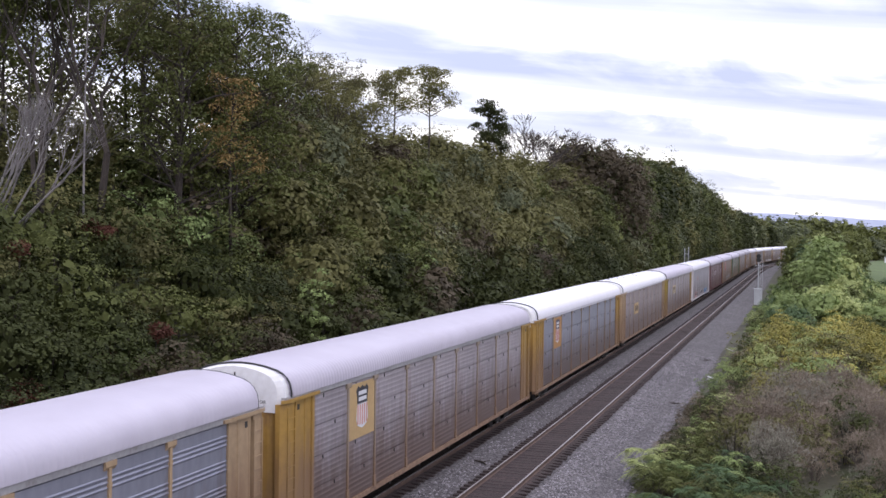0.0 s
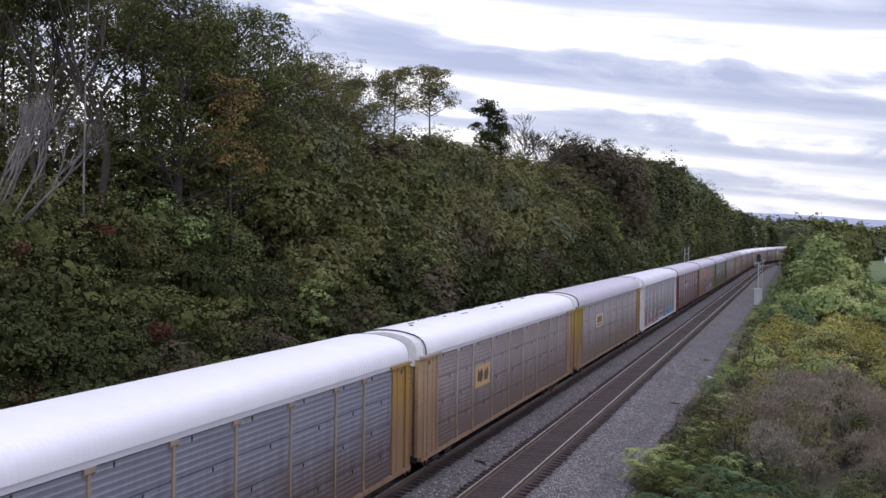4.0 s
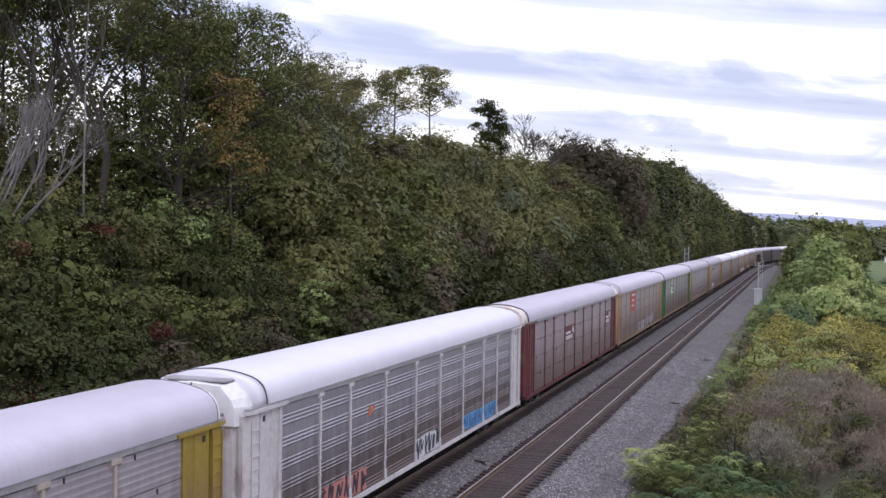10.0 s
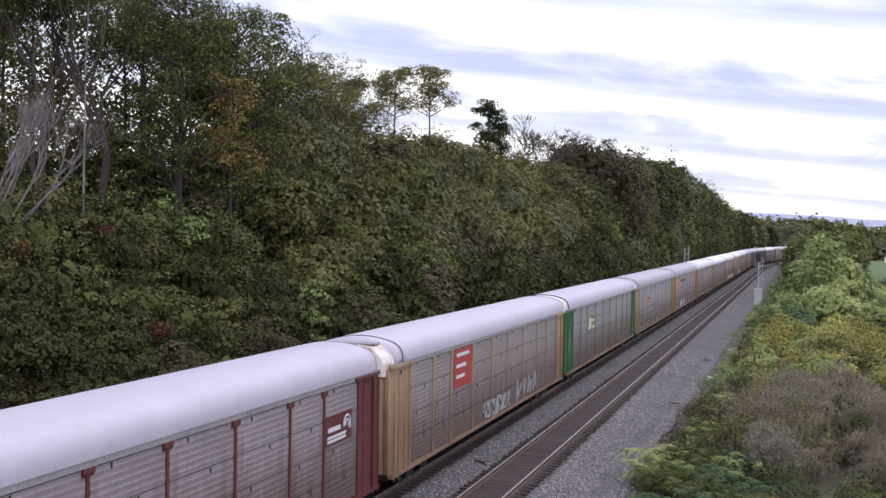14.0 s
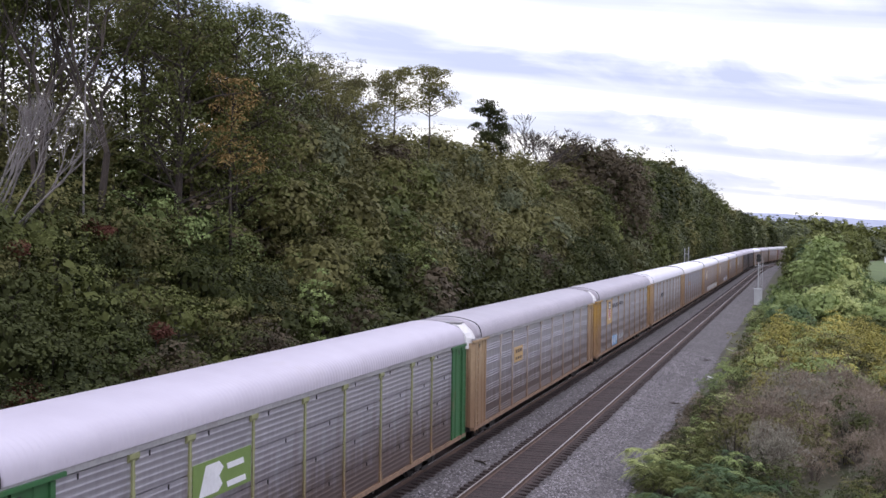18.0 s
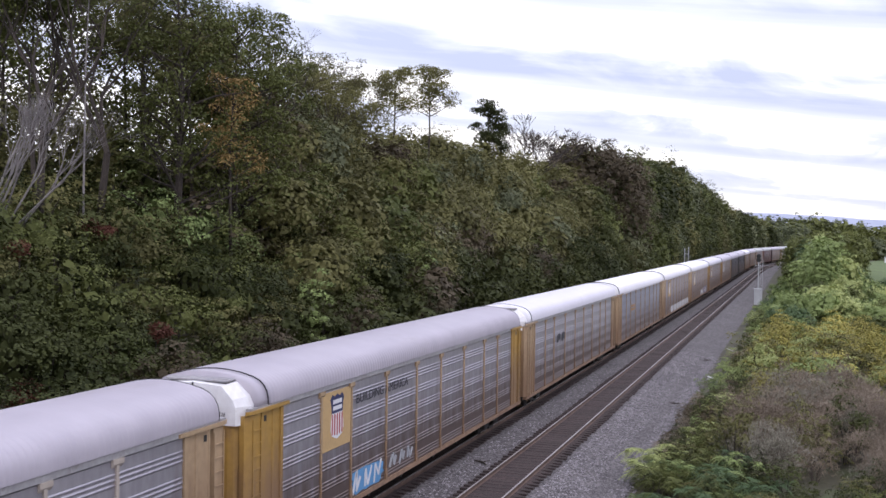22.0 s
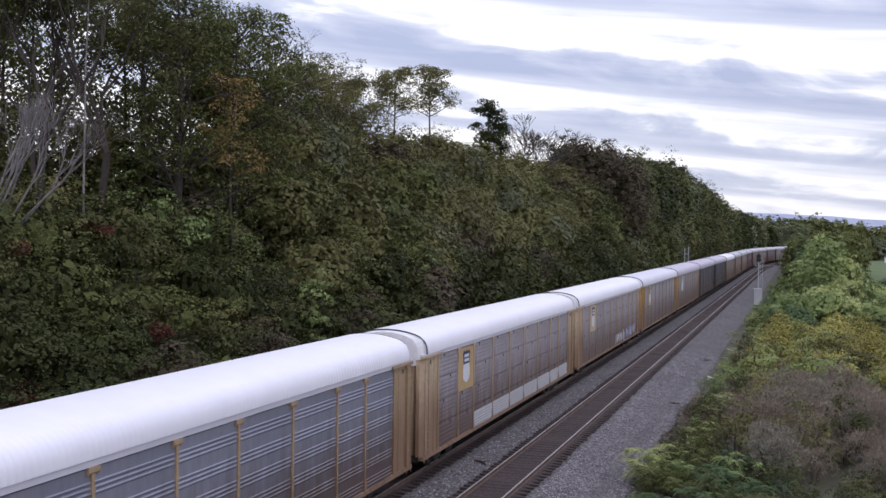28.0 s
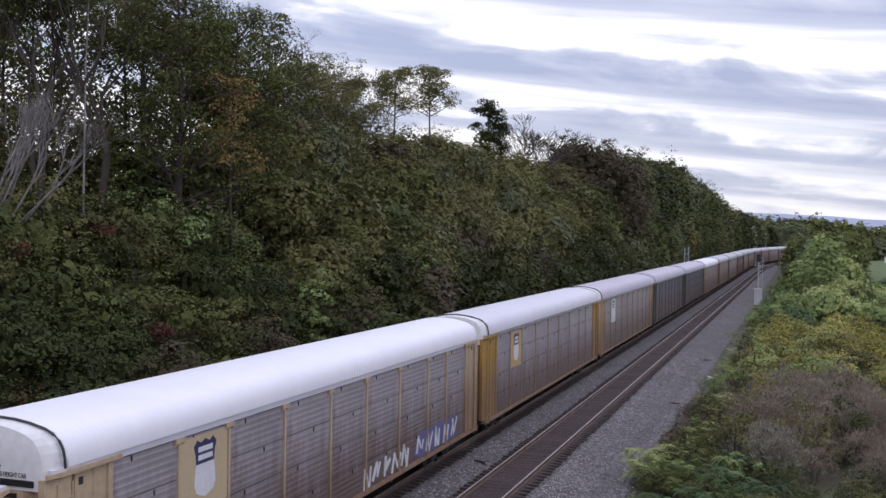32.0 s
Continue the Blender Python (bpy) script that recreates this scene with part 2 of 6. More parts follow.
def xc(y):
    """The left track's middle at y; straight, then bending to the right."""
    if y <= CURVE_AT:
        return 0.0
    d = min(y - CURVE_AT, 330.0)
    x = CURVE_R - math.sqrt(CURVE_R ** 2 - d * d)
    if y - CURVE_AT > 330.0:
        x += (y - CURVE_AT - 330.0) * 330.0 / math.sqrt(CURVE_R ** 2 - 330.0 ** 2)
    return x


def slope(y):
    return (xc(y + 0.5) - xc(y - 0.5))


def smooth(a, b, t):
    t = min(1, max(0, (t - a) / (b - a)))
    return t * t * (3 - 2 * t)


def ground_z(x, y):
    u = x - xc(y)
    if u < -3.4:
        z = -1.0 + 8.5 * smooth(-6.0, -19.0, u) + 1.5 * smooth(-19, -45, u)
        z += 0.5 * noise.noise((x * 0.12, y * 0.12, 0)) * smooth(-5, -9, u)
        return z
    if u < -2.0:
        return -0.30 - 0.70 * smooth(-2.0, -3.4, u)
    if u < 6.3:
        return -0.30
    z = -0.30 - 0.35 * smooth(6.3, 8.0, u) - 0.5 * smooth(9.5, 13, u) - 3.0 * smooth(24, 70, u)
    if u > 9.5:
        z += 0.15 * noise.noise((x * 0.3, y * 0.3, 3))
    return z


def grid_ground(name, xs, ys, material, lift=0.0):
    v = [(xc(y) + u, y, ground_z(xc(y) + u, y) + lift) for y in ys for u in xs]
    n = len(xs)
    f = [(j * n + i, j * n + i + 1, (j + 1) * n + i + 1, (j + 1) * n + i) for j in range(len(ys) - 1) for i in range(n - 1)]
    return new(name, mesh_of(name, v, f, material, True))


YS = [-400, -200, -100, -50, -25] + [i * 2.0 for i in range(-5, 80)] + [160 + i * 10.0 for i in range(0, 50)] + \
     [700, 800, 1000, 1300, 1700, 2200, 3000, 4200]
US = [-2500, -1500, -800, -400, -200, -120, -80, -60, -45] + [-36 + 2.0 * i for i in range(0, 16)] + [-5, -4.2, -3.4, -3.0, -2.7, -2.4, -2.0, 0, 2.1, 4.2, 6.3, 6.8, 7.3, 8.0, 8.8, 9.6, 11, 13, 16, 20, 25, 32, 40, 52, 70, 100, 160, 300, 600, 1200, 2500]
ground = tagged(grid_ground("ground", US, YS, M_SOIL), "leaf-littered soil sloping up beside the railway cutting", "ground", kind="structure")

YB = [i * 4.0 for i in range(-6, 125)] + [520 + 20 * i for i in range(8)]
ballast = tagged(grid_ground("ballast", [-3.3, -3.0, -2.7, -2.4, -2.0, 0, 2.1, 4.2, 6.3, 6.8, 7.3, 8.0, 8.7], YB, M_BALLAST, 0.05),
                 "pale grey crushed stone ballast under two tracks", "ballast", kind="structure")


def sweep(profile, u, y0, y1, material, name):
    ys = [y0, CURVE_AT] + [CURVE_AT + 12 * i for i in range(1, 40) if CURVE_AT + 12 * i <= y1]
    n = len(profile)
    v, f = [], []
    for y in ys:
        v += [(xc(y) + u + px, y, pz) for px, pz in profile]
    for j in range(len(ys) - 1):
        f += [(j * n + i, j * n + (i + 1) % n, (j + 1) * n + (i + 1) % n, (j + 1) * n + i) for i in range(n)]
    return mesh_of(name, v, f, material)


RAIL_WEB = [(-0.07, -0.17), (0.07, -0.17), (0.07, -0.155), (0.012, -0.14), (0.012, -0.045), (0.036, -0.035), (0.036, -0.006),
            (-0.036, -0.006), (-0.036, -0.035), (-0.012, -0.045), (-0.012, -0.14), (-0.07, -0.155)]
RAIL_HEAD = [(-0.034, -0.006), (0.034, -0.006), (0.030, 0.0), (-0.030, 0.0)]


def railway_track(u, near0, near1):
    t = tagged(new("railway_track"), "rusty steel rails on dark wooden ties in stone ballast", "railway track", "parallel tracks", "structure")
    for side in (-0.755, 0.755):
        r = part("rail", sweep(RAIL_WEB, u + side, -60, 680, M_RAIL, "rail"), t)
        part("rail_head", sweep(RAIL_HEAD, u + side, -60, 680, M_RAIL_TOP, "rail_head"), r, label="worn bright running surface")
    bed = [(xc(y) + u + d, y, z) for y in YB for d, z in ((-1.16, -0.262), (-0.92, -0.180), (0.92, -0.180), (1.16, -0.262))]
    part("bed", mesh_of("bed", bed, [(4 * j + k, 4 * j + k + 1, 4 * j + k + 5, 4 * j + k + 4) for j in range(len(YB) - 1) for k in range(3)], M_BED), t,
         label="rust-brown stained stone between the rails")
    tie = Build().box(-1.3, 1.3, -0.11, 0.11, -0.36, -0.17, 0.012).mesh("tie", M_TIE)
    rest = Build()
    y, rng = -50.0, random.Random(3)
    while y < 560:
        dx, dz = rng.uniform(-0.05, 0.05), rng.uniform(-0.012, 0.008)
        if near0 <= y <= near1:
            part("tie", tie, t, pose(xc(y) + u + dx, y, dz, 0, 0, rng.uniform(-1.2, 1.2)))
        else:
            x = xc(y) + u + dx
            rest.box(x - 1.3, x + 1.3, y - 0.11, y + 0.11, -0.36, -0.17 + dz)
        y += 0.50
    tagged(part("far_ties", rest.mesh("far_ties", M_TIE), t), kind="stuff")
    return t


railway_track(0.0, 30, 90)
railway_track(TRACK_GAP, 30, 130)


# ---------------------------------------------------------------- plants
def leaf_arrays(centres, outward, size, rng, spread=0.8, long=1.5, crease=0.18):
    """Folded four-cornered leaves round the centres, turned loosely outward."""
    n = len(centres)
    nor = outward + rng.normal(0, spread, (n, 3))
    nor /= np.linalg.norm(nor, axis=1)[:, None] + 1e-9
    a = np.cross(nor, rng.normal(0, 1, (n, 3)))
    a /= np.linalg.norm(a, axis=1)[:, None] + 1e-9
    b = np.cross(nor, a)
    s = (size * rng.uniform(0.6, 1.35, n))[:, None]
    fold = nor * s * crease
    v = np.stack([centres - a * s * long * 0.5, centres + b * s * 0.5 + fold, centres + a * s * long * 0.5, centres - b * s * 0.5 + fold], 1)
    return v.reshape(-1, 3)


def leaf_mesh(name, v, material):
    n = len(v) // 4
    me = bpy.data.meshes.new(name)
    me.vertices.add(len(v))
    me.vertices.foreach_set("co", v.astype(np.float32).ravel())
    me.loops.add(n * 4)
    me.loops.foreach_set("vertex_index", np.arange(n * 4, dtype=np.int32))
    me.polygons.add(n)
    me.polygons.foreach_set("loop_start", np.arange(0, n * 4, 4, dtype=np.int32))
    me.materials.append(material)
    me.update(calc_edges=True)
    return me


def unit(v):
    return v / (np.linalg.norm(v, axis=-1, keepdims=True) + 1e-9)


def lumps(rng, count, rx, rz, z0, hollow=0.55):
    """Middles of leaf clumps inside an uneven rounded body."""
    d = unit(rng.normal(0, 1, (count, 3)))
    d[:, 2] = np.abs(d[:, 2]) * 1.15 - 0.15
    r = rng.uniform(hollow, 1.0, count) ** 0.6 * (0.8 + 0.35 * np.sin(d[:, 0] * 4 + rng.uniform(0, 6)) * np.cos(d[:, 1] * 3 + rng.uniform(0, 6)))
    return d * r[:, None] * np.array([rx, rx, rz]) + np.array([0, 0, z0]), d


def domes(rng, c, per, radius, lean=None, flat=0.7, up=0.55):
    """Leaves laid over rounded sprays, one at each middle; returns places and facings."""
    n = len(c)
    d = rng.normal(0, 1, (n, per, 3)) + np.array([0, 0, 0.7])
    if lean is not None:
        d = d + lean[:, None, :] * 0.9
    d = unit(d)
    r = radius * rng.uniform(0.55, 1.4, (n, 1, 1)) * rng.uniform(0.72, 1.08, (n, per, 1))
    p = c[:, None, :] + d * r * np.array([1.15, 1.15, flat])
    o = unit(d * 0.9 + np.array([0, 0, up]))
    return p.reshape(-1, 3), o.reshape(-1, 3)


def shrub_cloud(rng, clumps, per, rx, rz, z0, clump_r, leaf, long=1.5):
    c, d = lumps(rng, clumps, rx, rz, z0)
    p, o = domes(rng, c, per, clump_r, d)
    return leaf_arrays(p, o, leaf, rng, 0.34, long)


def stems_mesh(rng, count, height, spread, radius):
    b = Build()
    for _ in range(count):
        a = rng.uniform(0, 6.28)
        e = rng.uniform(0.3, 1) * spread
        h = height * rng.uniform(0.7, 1)
        b.tube([(0.1 * math.cos(a), 0.1 * math.sin(a), -0.3), (e * 0.4 * math.cos(a), e * 0.4 * math.sin(a), h * 0.5),
                (e * math.cos(a), e * math.sin(a), h)], [radius, radius * 0.7, radius * 0.25], 4)
    b.f += [(12 * i - 12, 12 * i, 12 * i + 1) for i in range(1, count)]      # joined at the root
    return b


def tiered(g, clumps, per, rx, rz, z0, spray, leaf):
    """Flat sprays of small leaves in tiers, over oversized filler leaves added within to block sky."""
    c, d = lumps(g, clumps, rx, rz, z0, 0.62)
    p, o = domes(g, c, per, spray * 1.15, d, 0.42, 0.85)
    p[:, 2] -= 0.25 * np.repeat(c[:, 2] - z0, per) * 0.3
    e = unit(g.normal(0, 1, (clumps * 2, 3)) * np.array([1, 1, 0.8]) + np.array([0, 0, 0.2]))
    core = e * g.uniform(0.40, 0.56, (clumps * 2, 1)) * np.array([rx, rx, rz]) + np.array([0, 0, z0])
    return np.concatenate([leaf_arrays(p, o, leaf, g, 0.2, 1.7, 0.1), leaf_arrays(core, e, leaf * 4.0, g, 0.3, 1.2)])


SHRUBS = []
for k in range(7):
    g = np.random.default_rng(40 + k)
    rx, rz = 1.5 + 0.12 * k, 1.45 + 0.2 * (k % 3)
    SHRUBS.append((leaf_mesh("crown", tiered(g, 50, 32, rx, rz, 0.9, 0.44, 0.070), M_LEAF_MID), stems_mesh(g, 6, 2.0, 1.1, 0.03).mesh("trunk", M_BARK)))


LOW = []
for k in range(5):
    g = np.random.default_rng(90 + k)
    LOW.append((leaf_mesh("crown", shrub_cloud(g, 42, 36, 1.55, 1.7 + 0.12 * k, 0.6, 0.38, 0.068, 2.4), M_LEAF_MID), stems_mesh(g, 6, 2.0, 1.1, 0.03).mesh("trunk", M_BARK)))

DRY = []
for k in range(4):
    g = np.random.default_rng(70 + k)
    c, d = lumps(g, 56, 1.5, 1.35, 0.7, 0.3)
    p, o = domes(g, c, 30, 0.5, d)
    side = unit(np.cross(o, g.normal(0, 1, o.shape)))
    DRY.append((leaf_mesh("crown", leaf_arrays(p, side, 0.024, g, 0.7, 11.0), M_LEAF_DRY), stems_mesh(g, 22, 1.9, 1.4, 0.014).mesh("trunk", M_TWIG)))


def dress(ob, material):
    ob.material_slots[0].link = "OBJECT"
    ob.material_slots[0].material = material
    return ob


LEAF_WORDS = {"leaf_dark_green": "dark green", "leaf_mid_green": "mid-green", "leaf_bright_green": "bright green", "leaf_olive": "olive green", "leaf_yellow_green": "light yellow-green",
              "leaf_yellow": "yellowing", "leaf_rust": "rust-orange", "leaf_red": "dark red", "leaf_dry": "dry brown", "leaf_dun": "grey-brown withered", "leaf_deep_green": "deep green", "leaf_grey_green": "grey-green", "leaf_brown": "brownish"}


def shrub(rng, x, y, scale, material, group, where, z=None, tall=1.0):
    cm, sm = rng.choice(DRY if material in (M_LEAF_DRY, M_LEAF_DUN) else (LOW if x > 5 else SHRUBS))
    kind = "dry_shrub" if material in (M_LEAF_DRY, M_LEAF_DUN) else "weed" if where.startswith("along") else "scrub_bush" if group == "yellowing thicket" else "shrub"
    ob = tagged(new(kind), f"{LEAF_WORDS[material.name]} leafy shrub growing {where}", "shrub", group)
    zz = ground_z(x, y) if z is None else z
    ob.matrix_basis = Matrix.Translation((x, y, zz)) @ Matrix.Rotation(rng.uniform(0, 6.28), 4, "Z") @ Matrix.Diagonal((scale, scale * rng.uniform(0.85, 1.15), scale * tall, 1))
    dress(part("crown", cm, ob), material)
    part("trunk", sm, ob)
    return ob


def weighted(rng, table):
    t = rng.uniform(0, sum(w for _, w in table))
    for m, w in table:
        t -= w
        if t <= 0:
            return m
    return table[-1][0]


# what grows along the bank, stretch by stretch: dusty olive, fresh green, browning, lush green
BANK_MIX = [[(M_LEAF_OLIVE, 2), (M_LEAF_DARK, 5), (M_LEAF_BROWN, 1)], [(M_LEAF_MID, 5), (M_LEAF_DARK, 3), (M_LEAF_OLIVE, 1)],
            [(M_LEAF_OLIVE, 2), (M_LEAF_BROWN, 3.5), (M_LEAF_MID, 2), (M_LEAF_DARK, 3)], [(M_LEAF_MID, 4), (M_LEAF_BRIGHT, 0.4), (M_LEAF_DARK, 4), (M_LEAF_OLIVE, 0.6)]]
rng = random.Random(11)
# shrubs up the near bank
y = 18.0
while y < 74:
    for u in (-8.4, -10.8, -13.4, -16.2):
        px, py = u + rng.uniform(-0.9, 0.9), y + rng.uniform(-1.0, 1.0)
        if (14.8 - px) / max(py, 1) > 1.06:
            continue
        along = py / (14.83 - px)
        mix = BANK_MIX[0 if along < 1.3 else 1 if along < 1.7 else 2 if along < 2.05 else 3]
        # lowest rows get darker leaves: shade at the bank's foot put into colour
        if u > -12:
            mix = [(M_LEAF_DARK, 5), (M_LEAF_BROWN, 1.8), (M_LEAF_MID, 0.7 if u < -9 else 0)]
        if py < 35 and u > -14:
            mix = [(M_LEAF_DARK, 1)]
        shrub(rng, px, py, rng.uniform(0.95, 1.5), weighted(rng, mix), "shrubs on the bank", "on the steep bank beside the railway", tall=rng.uniform(0.85, 1.25))
    y += 2.25
y = 31.0
while y < 62:
    shrub(rng, -17.6 + rng.uniform(-0.7, 0.7), y, rng.uniform(1.35, 1.7), weighted(rng, [(M_LEAF_MID, 3), (M_LEAF_BRIGHT, 0.7 if y > 44 else 0), (M_LEAF_OLIVE, 3), (M_LEAF_DARK, 2)]),
          "shrubs on the bank", "below the trees on the bank", tall=rng.uniform(1.05, 1.3))
    y += 1.9
# fuller growth low on the bank, with a few reddening bushes among it
for px, py, sc, m in ((-13.7, 40.0, 1.2, M_LEAF_OLIVE), (-15.0, 36.2, 1.3, M_LEAF_MID), (-13.5, 36.1, 1.3, M_LEAF_MID), (-12.5, 32.5, 1.3, M_LEAF_DARK), (-12.0, 35.5, 1.25, M_LEAF_MID),
                      (-11.6, 38.5, 1.2, M_LEAF_DARK), (-14.6, 33.6, 1.3, M_LEAF_DARK), (-13.0, 30.0, 1.3, M_LEAF_DARK), (-15.6, 45.4, 1.3, M_LEAF_MID), (-11.2, 33.0, 1.2, M_LEAF_DARK),
                      (-10.2, 37.0, 1.1, M_LEAF_OLIVE), (-10.4, 42.0, 1.1, M_LEAF_MID), (-15.2, 50.5, 1.3, M_LEAF_MID), (-14.2, 56.5, 1.3, M_LEAF_BRIGHT), (-12.6, 63.0, 1.2, M_LEAF_MID), (-12.4, 45.0, 1.2, M_LEAF_OLIVE), (-13.4, 46.6, 1.4, M_LEAF_MID), (-11.4, 43.6, 1.1, M_LEAF_DARK), (-13.8, 48.4, 1.7, M_LEAF_DARK), (-11.6, 30.4, 0.6, M_LEAF_RED), (-12.8, 36.4, 0.5, M_LEAF_RED)):
    shrub(rng, px, py, sc, m, "shrubs on the bank", "on the steep bank beside the railway", tall=1.1)


def limbs(rng, b, base, top, radius, count, reach, start=0.4, sides=5, droop=0.0):
    """A trunk with forked limbs; returns the limb tips."""
    base, top = Vector(base), Vector(top)
    bend = Vector((rng.uniform(-0.4, 0.4), rng.uniform(-0.4, 0.4), 0))
    axis = [base, base.lerp(top, 0.33) + bend * 0.6, base.lerp(top, 0.66) + bend, top]
    b.tube(axis, [radius, radius * 0.75, radius * 0.5, radius * 0.12], 7)
    tips = [top]
    for i in range(count):
        f = start + (1 - start) * (i + rng.random()) / count
        seg = min(2, int(f * 3))
        p = axis[seg].lerp(axis[seg + 1], f * 3 - seg)
        a = rng.uniform(0, 6.283)
        r = reach * rng.uniform(0.55, 1.0) * (1.15 - 0.55 * f)
        tip = p + Vector((math.cos(a) * r, math.sin(a) * r, r * rng.uniform(0.25, 0.8) - droop * r))
        mid = p.lerp(tip, 0.5) + Vector((rng.uniform(-0.2, 0.2), rng.uniform(-0.2, 0.2), rng.uniform(-0.1, 0.3))) * r * 0.4
        rr = radius * 0.38 * (1.1 - 0.6 * f)
        b.tube([p, mid, tip], [rr, rr * 0.65, rr * 0.2], sides)
        tips.append(tip)
        for _ in range(3):
            q = p.lerp(tip, rng.uniform(0.4, 0.9))
            t2 = q + Vector((rng.uniform(-1, 1), rng.uniform(-1, 1), rng.uniform(-0.2, 0.9))) * r * 0.42
            b.tube([q, q.lerp(t2, 0.5) + Vector((0, 0, 0.06 * r)), t2], [rr * 0.4, rr * 0.28, rr * 0.1], 4)
            tips.append(t2)
    return tips


def forked(rng, b, base, top, radius, reach, start, depth, least=0.004):
    """A trunk that forks again and again into finer limbs; returns the outer tips."""
    base, top = Vector(base), Vector(top)
    height = (top - base).length
    axis = (top - base).normalized()
    sway = Vector((rng.uniform(-0.3, 0.3), rng.uniform(-0.3, 0.3), 0)) * height * 0.06
    fork_at = base.lerp(top, start)
    b.tube([base, base.lerp(fork_at, 0.5) + sway, fork_at], [radius, radius * 0.85, radius * 0.7], 7)
    tips = []

    def grow(p, d, length, r, level):
        d = (d + Vector((rng.uniform(-1, 1), rng.uniform(-1, 1), rng.uniform(-0.3, 0.7))) * 0.2).normalized()
        mid = p + d * length * 0.5 + Vector((rng.uniform(-1, 1), rng.uniform(-1, 1), rng.uniform(-1, 1))) * length * 0.07
        q = p + d * length
        b.tube([p, mid, q], [r, r * 0.85, r * 0.66], 5 if level > 2 else 3)
        if level <= 2:
            tips.append(q)
        if level == 0:
            return
        for _ in range(3 if rng.random() < 0.4 else 2):
            w = Vector((rng.uniform(-1, 1), rng.uniform(-1, 1), rng.uniform(-0.5, 0.6)))
            grow(q, (d + w * wide).normalized(), length * rng.uniform(0.62, 0.9), max(least, r * rng.uniform(0.5, 0.68)), level - 1)

    rest = height * (1 - start)
    wide = 0.42 + 0.5 * reach / max(rest, 1.0)
    for _ in range(3):
        w = Vector((rng.uniform(-1, 1), rng.uniform(-1, 1), rng.uniform(0, 0.3)))
        grow(fork_at, (axis + w * wide).normalized(), rest * 0.30, radius * 0.55, depth)
    return tips


def tree(seed, x, y, height, radius, reach, count, leaf, per, clump, material, words, start=0.4, lean=(0, 0), z=None, dead=False, name="tree", fork=0, least=0.004):
    r = random.Random(seed)
    g = np.random.default_rng(seed)
    zz = (ground_z(x, y) if z is None else z) - 0.2
    ob = tagged(new(name), words, "tree", "trees on the bank")
    ob.matrix_basis = pose(x, y, zz)
    b = Build()
    if fork:
        tips = forked(r, b, (0, 0, 0), (lean[0], lean[1], height), radius, reach, start, fork, least)
    else:
        tips = limbs(r, b, (0, 0, 0), (lean[0], lean[1], height), radius, count, reach, start)
    part("trunk", b.mesh("trunk", M_BARK_GREY if dead else M_BARK), ob)
    if per:
        c = np.array([tuple(t) for t in tips])
        p, o = domes(g, c, per, clump)
        part("crown", leaf_mesh("crown", leaf_arrays(p, o, leaf, g, 0.5), material), ob)
    return ob


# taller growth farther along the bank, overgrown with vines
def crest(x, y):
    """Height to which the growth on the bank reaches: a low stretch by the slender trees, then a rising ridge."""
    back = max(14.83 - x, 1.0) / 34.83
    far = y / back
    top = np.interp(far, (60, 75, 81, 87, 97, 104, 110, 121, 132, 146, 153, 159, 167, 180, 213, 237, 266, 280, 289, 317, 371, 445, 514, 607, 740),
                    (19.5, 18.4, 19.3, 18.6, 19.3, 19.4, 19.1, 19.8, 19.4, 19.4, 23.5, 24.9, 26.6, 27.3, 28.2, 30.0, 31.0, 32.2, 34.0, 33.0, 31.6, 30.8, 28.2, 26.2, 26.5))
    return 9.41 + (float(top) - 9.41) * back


def broaden(d):
    """Broadens a round body towards its top and foot."""
    k = np.maximum(np.hypot(d[..., 0], d[..., 1]), 0.12) ** -0.4
    return d * np.stack([k, k, np.ones_like(k)], -1)


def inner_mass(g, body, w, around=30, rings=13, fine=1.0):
    """Close filler of oversized leaves added well inside a crown's upper part to block sky."""
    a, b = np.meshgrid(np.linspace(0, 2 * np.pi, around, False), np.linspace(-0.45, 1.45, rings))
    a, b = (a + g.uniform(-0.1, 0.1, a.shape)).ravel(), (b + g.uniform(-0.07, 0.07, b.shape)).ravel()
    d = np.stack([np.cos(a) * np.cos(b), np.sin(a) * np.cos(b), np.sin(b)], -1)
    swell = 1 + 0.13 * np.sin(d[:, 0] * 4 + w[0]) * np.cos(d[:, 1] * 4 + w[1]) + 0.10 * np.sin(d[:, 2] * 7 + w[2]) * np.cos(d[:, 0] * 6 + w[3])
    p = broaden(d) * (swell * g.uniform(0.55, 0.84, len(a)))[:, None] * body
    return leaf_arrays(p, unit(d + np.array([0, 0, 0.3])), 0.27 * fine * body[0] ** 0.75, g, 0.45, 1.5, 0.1)


